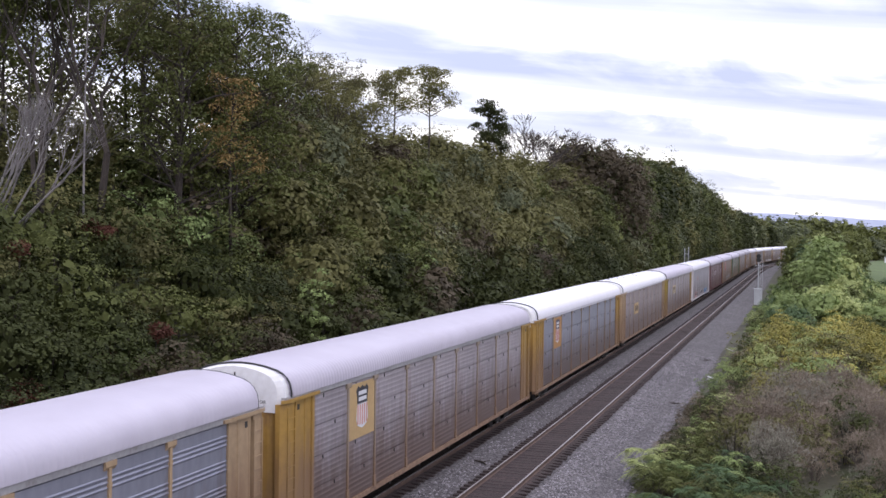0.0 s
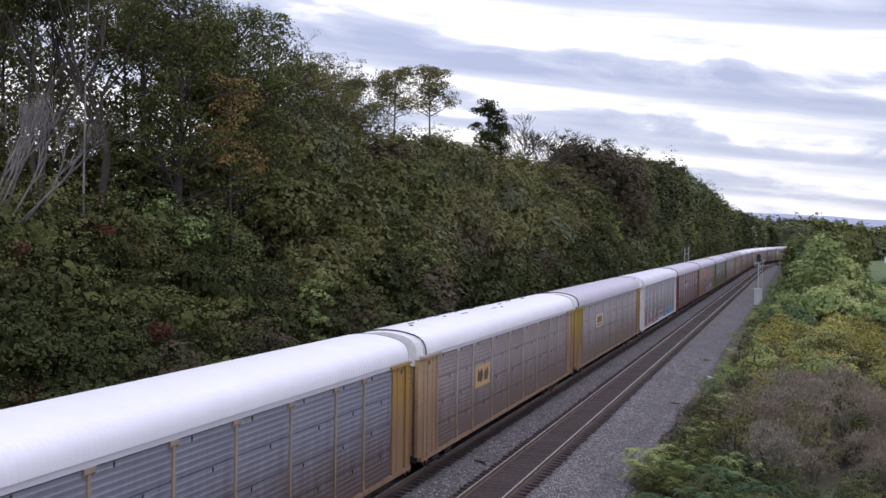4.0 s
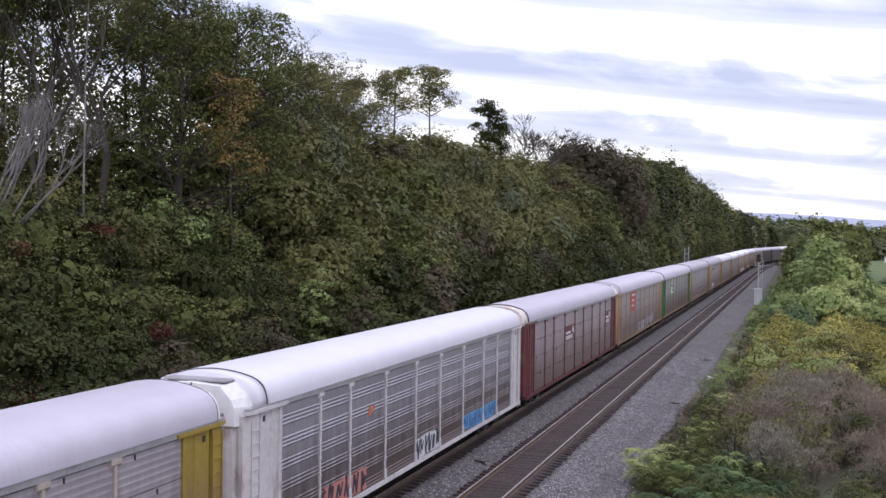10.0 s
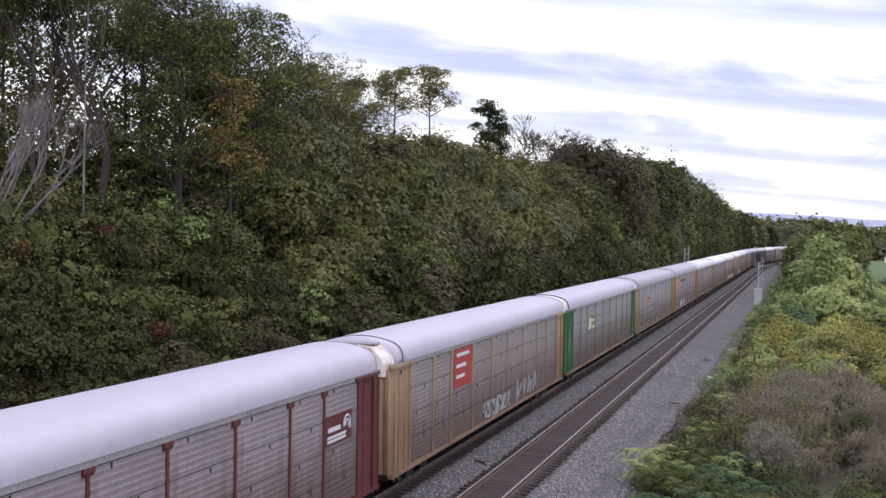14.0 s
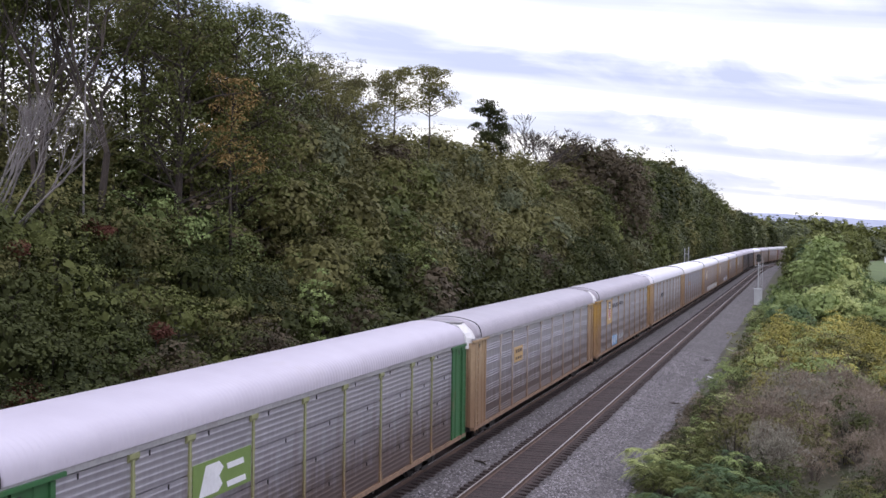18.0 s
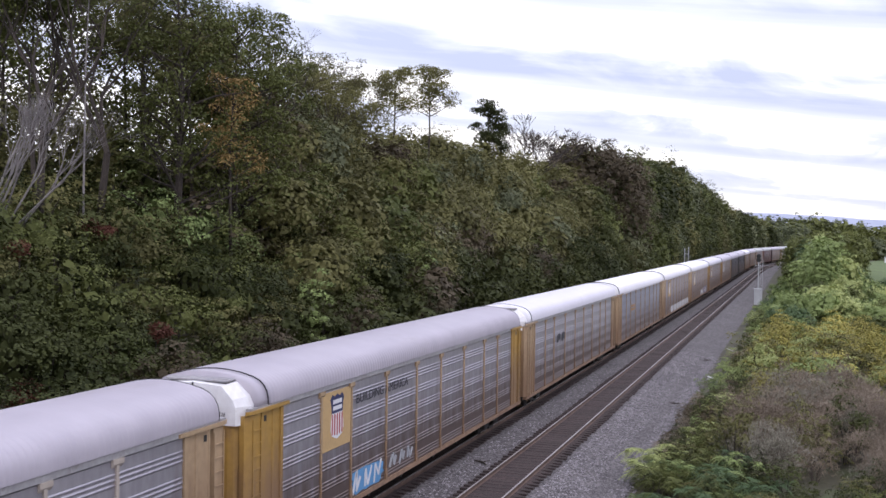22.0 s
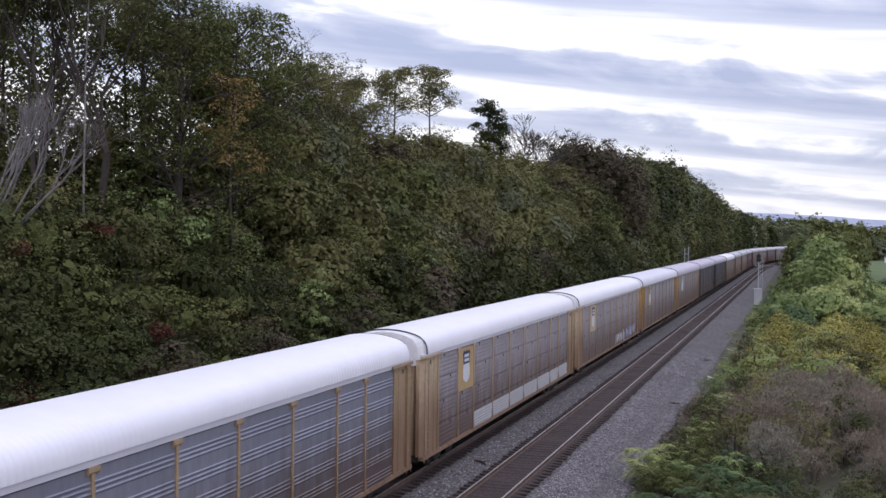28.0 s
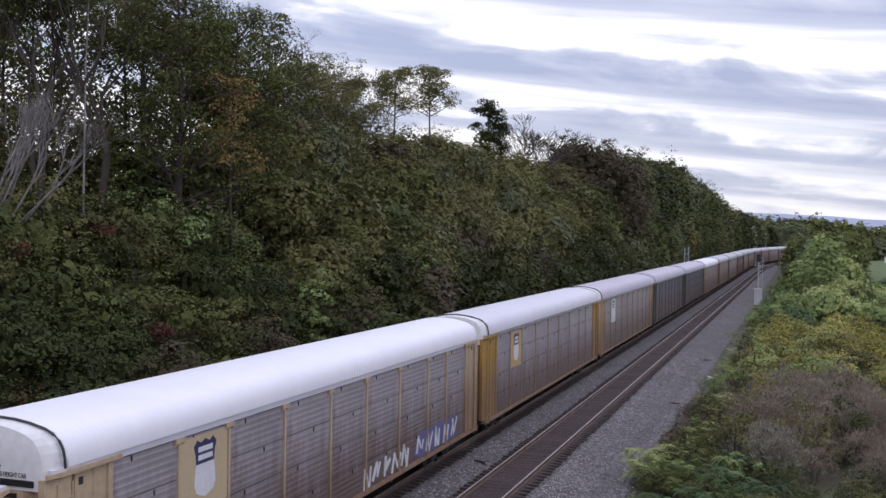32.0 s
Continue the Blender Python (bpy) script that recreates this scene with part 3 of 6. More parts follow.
def thicket(name, label, seed, spots, clumps, per, leaf, clump, material, flat=0.6, up=0.7, loose=0.15, filled=False, group=""):
    """Bushes grown together, sprays of small leaves over broad filler ones added to block sky: (x, y, foot, height,
    radius) each.
    """
    g = np.random.default_rng(seed)
    out = []
    for x, y, z, h, r in spots:
        if group:
            out = []
        w = g.uniform(0, 6.3, 6)
        body = np.array([r, r, h * 0.5])
        mid = np.array([x, y, z + h * 0.46])
        d = unit(g.normal(0, 1, (clumps, 3)))
        d[:, 2] = d[:, 2] * 0.95 + 0.1
        d = unit(d)
        swell = 1 + 0.13 * np.sin(d[:, 0] * 4 + w[0]) * np.cos(d[:, 1] * 4 + w[1]) + 0.10 * np.sin(d[:, 2] * 7 + w[2]) * np.cos(d[:, 0] * 6 + w[3])
        c = (broaden(d) if filled else d) * (g.uniform(0.74, 1.0, clumps) * swell)[:, None] * body
        size = clump * g.uniform(0.6, 1.45, clumps)
        size_of, number = (leaf * 0.80, int(per * 1.25)) if y < 100 else (leaf, per)
        for count, reach, big, spread in ((number, 1.0, size_of, loose), (max(5, number // 4), 0.72, size_of * 1.9, loose)):
            e = unit(g.normal(0, 1, (clumps, count, 3)) + np.array([0, 0, 0.55]) + d[:, None, :])
            p = c[:, None, :] + e * (size[:, None, None] * reach * g.uniform(0.82, 1.08, (clumps, count, 1))) * np.array([1.15, 1.15, flat])
            o = unit(e + np.array([0, 0, up]))
            out.append(leaf_arrays(p.reshape(-1, 3) + mid, o.reshape(-1, 3), big, g, spread, 1.5, loose * 0.5))
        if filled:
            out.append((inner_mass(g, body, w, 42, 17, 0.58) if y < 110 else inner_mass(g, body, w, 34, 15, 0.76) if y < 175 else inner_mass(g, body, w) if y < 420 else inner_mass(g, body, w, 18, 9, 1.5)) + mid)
        else:
            e = unit(g.normal(0, 1, (70, 3)))
            out.append(leaf_arrays(e * body * g.uniform(0.28, 0.55, (70, 1)) + mid, e, 0.22 * min(r, 3.2), g, 0.3))
        if group:
            ob = tagged(new(name, leaf_mesh(name, np.concatenate(out) - np.array([x, y, z]), material)), label, name, group)
            ob.matrix_basis = pose(x, y, z)
    if not group:
        tagged(new(name, leaf_mesh(name, np.concatenate(out), material)), label, "bushes", kind="stuff")


rng = random.Random(23)
spots = {}
y = 52.0
while y < 152:
    for u, h, r in ((-9.2, 5.2, 2.5), (-12.4, 7.4, 2.8), (-16.2, 12.0, 3.4), (-20.5, 14.6, 4.2), (-25, 15.5, 4.4)):
        px, py = u + rng.uniform(-1.2, 1.2), y + rng.uniform(-2, 2)
        k = (0.66 + 0.34 * smooth(52, 68, py)) * (1 - 0.3 * smooth(96, 122, py))
        if py < 62 and u > -11:
            continue
        # darker leaves low down and under the billows stand in for shaded gaps
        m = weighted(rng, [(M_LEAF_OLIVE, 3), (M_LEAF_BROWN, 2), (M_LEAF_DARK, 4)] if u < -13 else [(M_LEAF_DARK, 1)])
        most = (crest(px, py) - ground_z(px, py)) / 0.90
        tall = most * rng.uniform(0.88, 1.0) * (0.66 if u > -18 else 0.82 if u > -22 else 0.95) if u < -15 else min(most * 0.9, 0.8 * h * k * rng.uniform(0.8, 1.15))
        spots.setdefault(m.name, (m, []))[1].append((px, py, ground_z(px, py), tall, r * rng.uniform(0.85, 1.15)))
    y += 4.6
for n, (m, s) in enumerate(spots.values()):
    thicket("thicket", f"{LEAF_WORDS[m.name]} vine-covered thicket on the bank", 60 + n, [(a, c, d, e * 0.9, f * 0.7) for a, c, d, e, f in s], 24, 9, 0.21, 0.8, m)

# rounded billows of leaves lying over the slope
spots = {}
for i in range(130):
    t = rng.random() ** 0.7
    py = 54 + 100 * ((i + rng.random()) / 130) ** 1.15
    px = -9.6 - 10.6 * t
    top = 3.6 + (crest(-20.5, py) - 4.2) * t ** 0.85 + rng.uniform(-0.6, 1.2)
    if py < 60 and t < 0.25:
        continue
    r = rng.uniform(1.6, 3.3)
    if t > 0.30:
        m = weighted(rng, [(M_LEAF_OLIVE, 8), (M_LEAF_MID, 2 if py < 80 else 0.6), (M_LEAF_BROWN, 1.2), (M_LEAF_GREY, 1.5)])
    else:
        # shade on the lower slope is carried by the dark leaf colour
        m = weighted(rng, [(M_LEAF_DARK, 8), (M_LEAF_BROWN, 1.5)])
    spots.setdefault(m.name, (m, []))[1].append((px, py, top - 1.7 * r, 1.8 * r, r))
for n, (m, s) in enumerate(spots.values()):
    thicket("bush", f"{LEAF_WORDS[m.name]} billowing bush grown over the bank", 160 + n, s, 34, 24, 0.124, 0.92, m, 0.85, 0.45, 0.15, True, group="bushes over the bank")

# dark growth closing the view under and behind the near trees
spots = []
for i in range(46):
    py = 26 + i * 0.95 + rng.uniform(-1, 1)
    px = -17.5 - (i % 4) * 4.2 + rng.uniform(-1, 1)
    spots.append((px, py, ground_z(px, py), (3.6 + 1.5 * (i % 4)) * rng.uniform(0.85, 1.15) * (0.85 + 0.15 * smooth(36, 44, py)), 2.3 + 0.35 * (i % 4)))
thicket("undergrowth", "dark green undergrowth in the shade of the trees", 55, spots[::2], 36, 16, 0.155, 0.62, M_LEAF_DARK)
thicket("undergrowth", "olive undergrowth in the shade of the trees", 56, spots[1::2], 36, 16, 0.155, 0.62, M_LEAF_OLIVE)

spots = []
for i in range(13):
    px, py = -22.0 - 2.6 * (i % 2) + rng.uniform(-0.6, 0.6), 38.5 + i * 1.15
    spots.append((px, py, ground_z(px, py), (12.2 + 0.05 * i + 0.4 * (i % 2) - ground_z(px, py)) / 0.96 * rng.uniform(0.93, 1.03), rng.uniform(1.5, 2.1)))
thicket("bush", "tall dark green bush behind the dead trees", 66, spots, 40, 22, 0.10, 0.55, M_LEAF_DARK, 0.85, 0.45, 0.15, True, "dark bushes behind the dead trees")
spots = []
for py in range(70, 158, 3):
    px = -21.5 + rng.uniform(-1.5, 1.5)
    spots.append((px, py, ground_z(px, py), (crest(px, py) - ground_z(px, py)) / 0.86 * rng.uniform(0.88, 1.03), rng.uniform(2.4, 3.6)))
thicket("thicket", "olive brown growth round the feet of the slender trees", 58, spots, 44, 28, 0.115, 0.85, M_LEAF_OLIVE, 0.85, 0.45, filled=True)
spots = []
for i in range(64):
    py = 36 + i * 2.4
    px = -29 - (i % 3) * 6 + rng.uniform(-2, 2)
    if py < 62:
        px -= 5
    spots.append((px, py, ground_z(px, py), rng.uniform(7.5, 10) * (0.62 + 0.38 * smooth(50, 60, py)), rng.uniform(3.5, 4.5)))
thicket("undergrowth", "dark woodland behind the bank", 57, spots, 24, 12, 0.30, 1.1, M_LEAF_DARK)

# bright creeper hanging over the lower bushes
spots = [(px, py, ground_z(px, py), (top - ground_z(px, py)) / 0.98, r) for px, py, top, r in ((-13.0, 61.4, 10.9, 1.5), (-11.9, 59.4, 9.4, 1.1), (-12.6, 70.8, 10.5, 1.8), (-11.6, 68.2, 9.4, 1.2))]
thicket("creeper", "mid-green creeper hanging over the bushes", 64, spots, 46, 26, 0.12, 0.5, M_LEAF_MID)
spots = [(px, py, ground_z(px, py), (top - ground_z(px, py)) / 0.98, r) for px, py, top, r in ((-11.2, 71.6, 8.9, 0.9), (-10.4, 51.8, 7.9, 0.8))]
thicket("creeper", "bright green creeper hanging over the bushes", 65, spots, 26, 24, 0.11, 0.36, M_LEAF_BRIGHT)

# trees at the top of the bank
TALL = "tall green tree with bare lower trunk on the bank"
tree(101, -18.0, 38.8, 16, 0.22, 4.2, 16, 0.11, 15, 0.55, M_LEAF_MID, TALL, 0.40, fork=5)
tree(102, -18.5, 43.5, 17, 0.24, 4.6, 18, 0.11, 15, 0.55, M_LEAF_MID, TALL, 0.36, (1.4, 0), fork=5)
tree(103, -20.5, 41.0, 15, 0.16, 3.6, 14, 0.13, 15, 0.55, M_LEAF_MID, TALL, 0.45, fork=5)
tree(104, -24.0, 46.0, 17, 0.22, 4.5, 16, 0.14, 16, 0.6, M_LEAF_MID, TALL, 0.4, fork=5)
tree(105, -23.0, 38.0, 16, 0.2, 4.4, 14, 0.13, 15, 0.55, M_LEAF_OLIVE, TALL, 0.42, fork=5)
tree(106, -17.0, 48.0, 16, 0.26, 4.4, 40, 0.115, 56, 0.85, M_LEAF_MID, "broad dense green tree wrapped in vines", 0.12)
tree(107, -16.5, 53.5, 14.6, 0.26, 4.6, 40, 0.12, 96, 0.85, M_LEAF_MID, "broad dense green tree wrapped in vines", 0.12)
tree(108, -18.5, 58.5, 14.2, 0.24, 4.6, 36, 0.13, 90, 0.85, M_LEAF_MID, "broad dense green tree wrapped in vines", 0.15)
tree(109, -14.9, 50.4, 12.0, 0.14, 2.2, 14, 0.09, 48, 0.55, M_LEAF_RUST, "small tree with rust-orange autumn leaves", 0.5)
tree(110, -22.0, 52.0, 15.2, 0.22, 4.6, 20, 0.15, 20, 0.65, M_LEAF_OLIVE, TALL, 0.3, fork=5)
tree(111, -21.0, 66.0, 14.5, 0.2, 4.2, 26, 0.14, 56, 0.85, M_LEAF_MID, "tall dark green tree above the thicket", 0.25)
AIRY = "slender tree with airy olive-green crown above the thicket"
tree(116, -19.5, 71.0, 14.2, 0.17, 2.6, 0, 0.10, 24, 0.5, M_LEAF_OLIVE, "olive tree with open crown above the thicket", 0.38, fork=5)
tree(112, -20.5, 74.0, 15.4, 0.15, 1.6, 0, 0.095, 15, 0.42, M_LEAF_OLIVE, AIRY, 0.50, (0.3, 0), fork=5)
tree(117, -20.5, 80.5, 15.2, 0.15, 1.6, 0, 0.095, 14, 0.42, M_LEAF_OLIVE, AIRY, 0.55, (0.2, 0), fork=5)
tree(118, -20.0, 81.5, 12.6, 0.13, 1.8, 0, 0.10, 22, 0.48, M_LEAF_OLIVE, "low olive tree with open crown above the thicket", 0.40, fork=5)
tree(113, -20.5, 89.5, 16.6, 0.17, 2.6, 18, 0.10, 95, 0.62, M_LEAF_OLIVE, AIRY, 0.76, (-0.3, 0))
tree(119, -20.0, 95.0, 17.2, 0.19, 3.4, 22, 0.10, 95, 0.66, M_LEAF_OLIVE, AIRY, 0.76, (0.5, 0))
tree(115, -22.0, 123.5, 17.0, 0.24, 3.2, 22, 0.14, 110, 0.62, M_LEAF_DARK, "lone dark tree rising from the thicket", 0.66)
for i, (tx, ty) in enumerate(((-20, 136), (-20.5, 142), (-21, 150))):
    tree(120 + i, tx, ty, 17.2, 0.2, 5.0, 34, 0.3, 0, 0.5, M_LEAF_DRY, "leafless grey tree with many fine branches", 0.42, fork=6, least=0.032)
DEAD = "dead grey leaning tree with bare branches"
for i, (h, lx, ly, rr) in enumerate(((7.6, 4.0, 0.3, 0.085), (7.3, 3.5, 0.9, 0.08), (7.7, 4.4, 0.2, 0.07), (6.6, 7.4, 0.4, 0.06), (7.0, 4.6, 0.8, 0.06), (6.3, 6.2, 0.3, 0.05), (7.4, 3.0, 0.1, 0.06))):
    tree(124 + i, -19.5 + 0.12 * i, 35.4 + 0.12 * i, h, rr, -0.8, 15, 0.1, 0, 0.4, M_LEAF_DRY, DEAD, 0.55, (lx, ly), dead=True, name="dead_tree", fork=4)
for i, (tx, ty, th) in enumerate(((-16.5, 56.0, 15.8), (-17.5, 60.0, 15.0), (-17.8, 50.5, 16.5))):
    tree(150 + i, tx, ty, th, 0.12, 2.6, 18, 0.1, 0, 0.4, M_LEAF_DRY, "bare-limbed tree standing above the leafy crowns", 0.6, fork=5)
for i, (tx, ty, top) in enumerate(((-15.2, 34.2, 9.2), (-16.4, 40.0, 10.2), (-15.9, 40.8, 9.9), (-11.2, 37.9, 5.8), (-12.9, 56.0, 7.3))):
    tree(160 + i, tx, ty, top - ground_z(tx, ty), 0.04, 0.9, 6, 0.08, 34, 0.28, M_LEAF_RED, "small sumac with dark red autumn leaves", 0.7, fork=2)
tree(130, -17.0, 40.4, 15.5, 0.065, 1.4, 7, 0.1, 0, 0.4, M_LEAF_DRY, "dead pale standing trunk with short branches", 0.6, (0.2, 0.2), dead=True, name="dead_tree")
FILL = "leafy green tree standing deeper in the wood"
for i, (tx, ty, th) in enumerate(((-29, 51, 17), (-26, 58, 17), (-25.5, 55.0, 14.5), (-27.5, 63.0, 15), (-28.5, 48.0, 13.5), (-24.5, 46.3, 8.2))):
    tree(140 + i, tx, ty, th, 0.2, 4.6, 26, 0.16, 56, 1.05, (M_LEAF_MID, M_LEAF_OLIVE)[i % 2], FILL, 0.3)


rng = random.Random(31)
spots = {}
y = 146.0
while y < 480:
    for u, h, r in ((-10.5, 10, 3.2), (-15.0, 16.5, 3.7), (-20.5, 20, 4.0), (-27, 21, 4.6)):
        if u < -22 and y > 240:
            continue
        px, py = xc(y) + u + rng.uniform(-1.3, 1.3), y + rng.uniform(-2.5, 2.5)
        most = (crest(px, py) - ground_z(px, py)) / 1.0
        tall = most * rng.uniform(0.80, 1.04) if u < -19 else min(most * 0.97, h * (0.62 + 0.5 * smooth(146, 185, y)) * (1 + 0.4 * smooth(200, 330, y)) * rng.uniform(0.85, 1.15))
        m = weighted(rng, [(M_LEAF_DARK, 5), (M_LEAF_MID, 2), (M_LEAF_OLIVE, 1), (M_LEAF_GREY, 0.6)] if y > 178 else [(M_LEAF_OLIVE, 4), (M_LEAF_MID, 2), (M_LEAF_GREY, 1), (M_LEAF_DARK, 2 if u > -12 else 0.5)])
        spots.setdefault(m.name, (m, []))[1].append((px, py, ground_z(px, py), tall, r * rng.uniform(0.8, 1.2)))
    y += 6.4
forward = {}
for i in range(70):
    py = 140 + 190 * (i + rng.random()) / 70
    t = rng.random()
    px = xc(py) - 10.0 - 9.0 * t
    r = rng.uniform(2.2, 3.8)
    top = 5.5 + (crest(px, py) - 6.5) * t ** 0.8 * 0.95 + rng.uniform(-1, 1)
    m = weighted(rng, [(M_LEAF_OLIVE, 5), (M_LEAF_MID, 3), (M_LEAF_DARK, 2)] if py < 172 else [(M_LEAF_DARK, 4), (M_LEAF_MID, 4), (M_LEAF_GREY, 0.7)])
    forward.setdefault(m.name, (m, []))[1].append((px, py, top - 1.9 * r, 2.0 * r, r))
for n, (m, s) in enumerate(forward.values()):
    thicket("bush", f"{LEAF_WORDS[m.name]} rounded bush before the woodland", 40 + n, s, 36, 26, 0.15, 0.95, m, 0.85, 0.45, 0.15, True, "rounded bushes before the woodland")
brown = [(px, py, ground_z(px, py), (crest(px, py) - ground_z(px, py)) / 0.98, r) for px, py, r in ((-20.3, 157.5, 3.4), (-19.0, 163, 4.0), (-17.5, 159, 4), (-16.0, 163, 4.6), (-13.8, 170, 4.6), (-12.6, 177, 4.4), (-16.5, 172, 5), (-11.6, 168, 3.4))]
thicket("tree", "brown-leaved tree crowning the bank", 14, brown, 70, 36, 0.15, 1.0, M_LEAF_BROWN, 0.85, 0.45, filled=True, group="brown trees crowning the bank")
for n, (m, s) in enumerate(spots.values()):
    thicket("tree", f"{LEAF_WORDS[m.name]} woodland tree along the railway bank", 5 + n, s, 36, 24, 0.175, 1.15, m, 0.85, 0.45, 0.15, True, "woodland along the bank")

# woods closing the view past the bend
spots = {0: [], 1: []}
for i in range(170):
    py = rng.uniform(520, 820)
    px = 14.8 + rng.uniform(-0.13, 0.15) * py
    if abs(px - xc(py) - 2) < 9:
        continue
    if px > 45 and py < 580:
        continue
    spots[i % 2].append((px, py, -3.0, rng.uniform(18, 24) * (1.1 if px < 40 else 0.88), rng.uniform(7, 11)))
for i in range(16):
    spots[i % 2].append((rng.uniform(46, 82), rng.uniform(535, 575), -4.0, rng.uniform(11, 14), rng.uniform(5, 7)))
# lighter grey-green leaves stand in for haze over half the far trees
thicket("distant_woods", "grey-green woods in the distance, haze put into the leaf colour", 8, spots[0], 38, 7, 0.60, 1.8, M_LEAF_GREY, 0.9, 0.4, filled=True)
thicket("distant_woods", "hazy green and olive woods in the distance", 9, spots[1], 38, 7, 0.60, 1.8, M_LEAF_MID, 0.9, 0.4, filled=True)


def hills():
    v, f = [], []
    n = 160
    for i in range(n):
        x = -2200 + i * 40.0
        h = 96 + 22 * noise.noise((x * 0.0011, 1.7, 0)) + 7 * noise.noise((x * 0.006, 4, 0)) - 0.04 * (min(1500, max(-900, x)) + 200)
        v += [(x, 3900, -30), (x, 4080, h * 0.6), (x, 4250, h)]
    for i in range(n - 1):
        for k in range(2):
            a = i * 3 + k
            f.append((a, a + 3, a + 4, a + 1))
    return tagged(new("backdrop", mesh_of("backdrop", v, f, M_HILL, True)), "ridge of hills on the horizon, blue haze put into its colour", "hills", kind="structure")


hills()

# ---------------------------------------------------------------- growth beside the other track
rng = random.Random(47)
RIGHT = "on the open ground beside the ballast"


def fronds(seed):
    """A low shrub of long feathered leaves arching out from a few stems."""
    g = np.random.default_rng(seed)
    out = []
    for _ in range(9):
        a, e, h = g.uniform(0, 6.28), g.uniform(0.1, 0.95), g.uniform(0.55, 1.9)
        top = np.array([e * math.cos(a), e * math.sin(a), h])
        for k in range(9):
            b = a + g.uniform(-1, 1) * 1.3 if k < 6 else g.uniform(0, 6.28)
            run, rise, sag = g.uniform(0.4, 0.8), g.uniform(0.05, 0.5), g.uniform(0.3, 0.75)
            ahead = np.array([math.cos(b), math.sin(b), 0.0])
            across = np.array([-math.sin(b), math.cos(b), 0.0])
            for j in range(1, 10):
                q = j / 9
                p = top + ahead * run * q + np.array([0, 0, rise * q - sag * q * q])
                w = 0.17 * math.sin(math.pi * (0.12 + 0.8 * q)) + 0.03
                for side in (-1, 1):
                    tip = p + across * side * w + ahead * 0.05 - np.array([0, 0, w * 0.35])
                    mid = (p + tip) / 2
                    lift = np.array([0, 0, 0.012])
                    out += [p, mid + ahead * 0.024 + lift, tip, mid - ahead * 0.024 + lift]
    return leaf_mesh("crown", np.array(out), M_LEAF_TEAL)


FRONDS = [(fronds(300 + k), stems_mesh(np.random.default_rng(310 + k), 9, 1.3, 0.9, 0.02).mesh("trunk", M_BARK)) for k in range(4)]


def feathered(rng, x, y, scale, material):
    cm, sm = rng.choice(FRONDS)
    ob = tagged(new("feathered_shrub"), f"{LEAF_WORDS[material.name]} shrub with long feathered leaves beside the ballast", "shrub", "feathered shrubs by the track")
    ob.matrix_basis = Matrix.Translation((x, y, ground_z(x, y))) @ Matrix.Rotation(rng.uniform(0, 6.28), 4, "Z") @ Matrix.Scale(scale, 4)
    dress(part("crown", cm, ob), material)
    part("trunk", sm, ob)


for i in range(34):        # feathered green edge close by
    py = rng.uniform(36.5, 44.5)
    px = rng.uniform(9.3 + 0.15 * max(0, py - 42), 14.5)
    feathered(rng, px, py, rng.uniform(0.45, 0.85), weighted(rng, [(M_LEAF_TEAL, 6), (M_LEAF_MID, 1.5), (M_LEAF_BRIGHT, 1)]))
for px, py in ((9.0, 42.6), (9.3, 42.0), (9.7, 43.4), (10.6, 50.5), (10.9, 61.0)):
    feathered(rng, px, py, 0.8, M_LEAF_LIME)
for i in range(34):        # leafy growth under and behind it
    px, py = rng.uniform(10.2, 20), rng.uniform(37, 44.5)
    shrub(rng, px, py, rng.uniform(0.45, 0.7), weighted(rng, [(M_LEAF_MID, 4), (M_LEAF_DARK, 3), (M_LEAF_OLIVE, 1)]), "shrubs by the track", RIGHT)
for i in range(46):        # low dark weeds between the stones and the dry brush
    py = 44.5 + i * 0.62
    shrub(rng, rng.uniform(9.9, 11.6) + 0.012 * i, py, rng.uniform(0.34, 0.62), weighted(rng, [(M_LEAF_BROWN, 3), (M_LEAF_DARK, 4), (M_LEAF_MID, 3), (M_LEAF_LIME, 0.5)]), "shrubs by the track", "along the edge of the ballast", tall=rng.uniform(0.9, 1.3))
for i in range(16):        # low withered weeds on the edge of the stones
    py = 45.5 + i * 1.15
    shrub(rng, 9.5 + rng.uniform(-0.35, 0.5) + 0.01 * i, py, rng.uniform(0.28, 0.45), weighted(rng, [(M_LEAF_BROWN, 3), (M_LEAF_DRY, 2), (M_LEAF_DARK, 1)]), "shrubs by the track", "along the edge of the ballast")
for i in range(100):       # dry brush
    px, py = rng.uniform(12.0, 23), rng.uniform(44, 70)
    if px < 11.6 + (py - 45) * 0.04:
        continue
    m = weighted(rng, [(M_LEAF_DUN, 4), (M_LEAF_OLIVE, 2), (M_LEAF_DRY, 4)] if px < 14.5 else [(M_LEAF_DRY, 7), (M_LEAF_DUN, 2), (M_LEAF_OLIVE, 1.2), (M_LEAF_DARK, 0.8)])
    shrub(rng, px, py, rng.uniform(0.7, 1.15), m, "dry brush by the track", RIGHT, tall=rng.uniform(0.9, 1.55))
for i in range(30):        # edge of the stones
    py = 44 + i * 3.2
    m = weighted(rng, [(M_LEAF_MID, 2), (M_LEAF_BRIGHT, 2), (M_LEAF_LIME, 1.5), (M_LEAF_OLIVE, 1), (M_LEAF_DRY, 1)])
    shrub(rng, rng.uniform(9.7, 11.0), py, rng.uniform(0.4, 0.75), m, "shrubs by the track", "along the edge of the ballast")
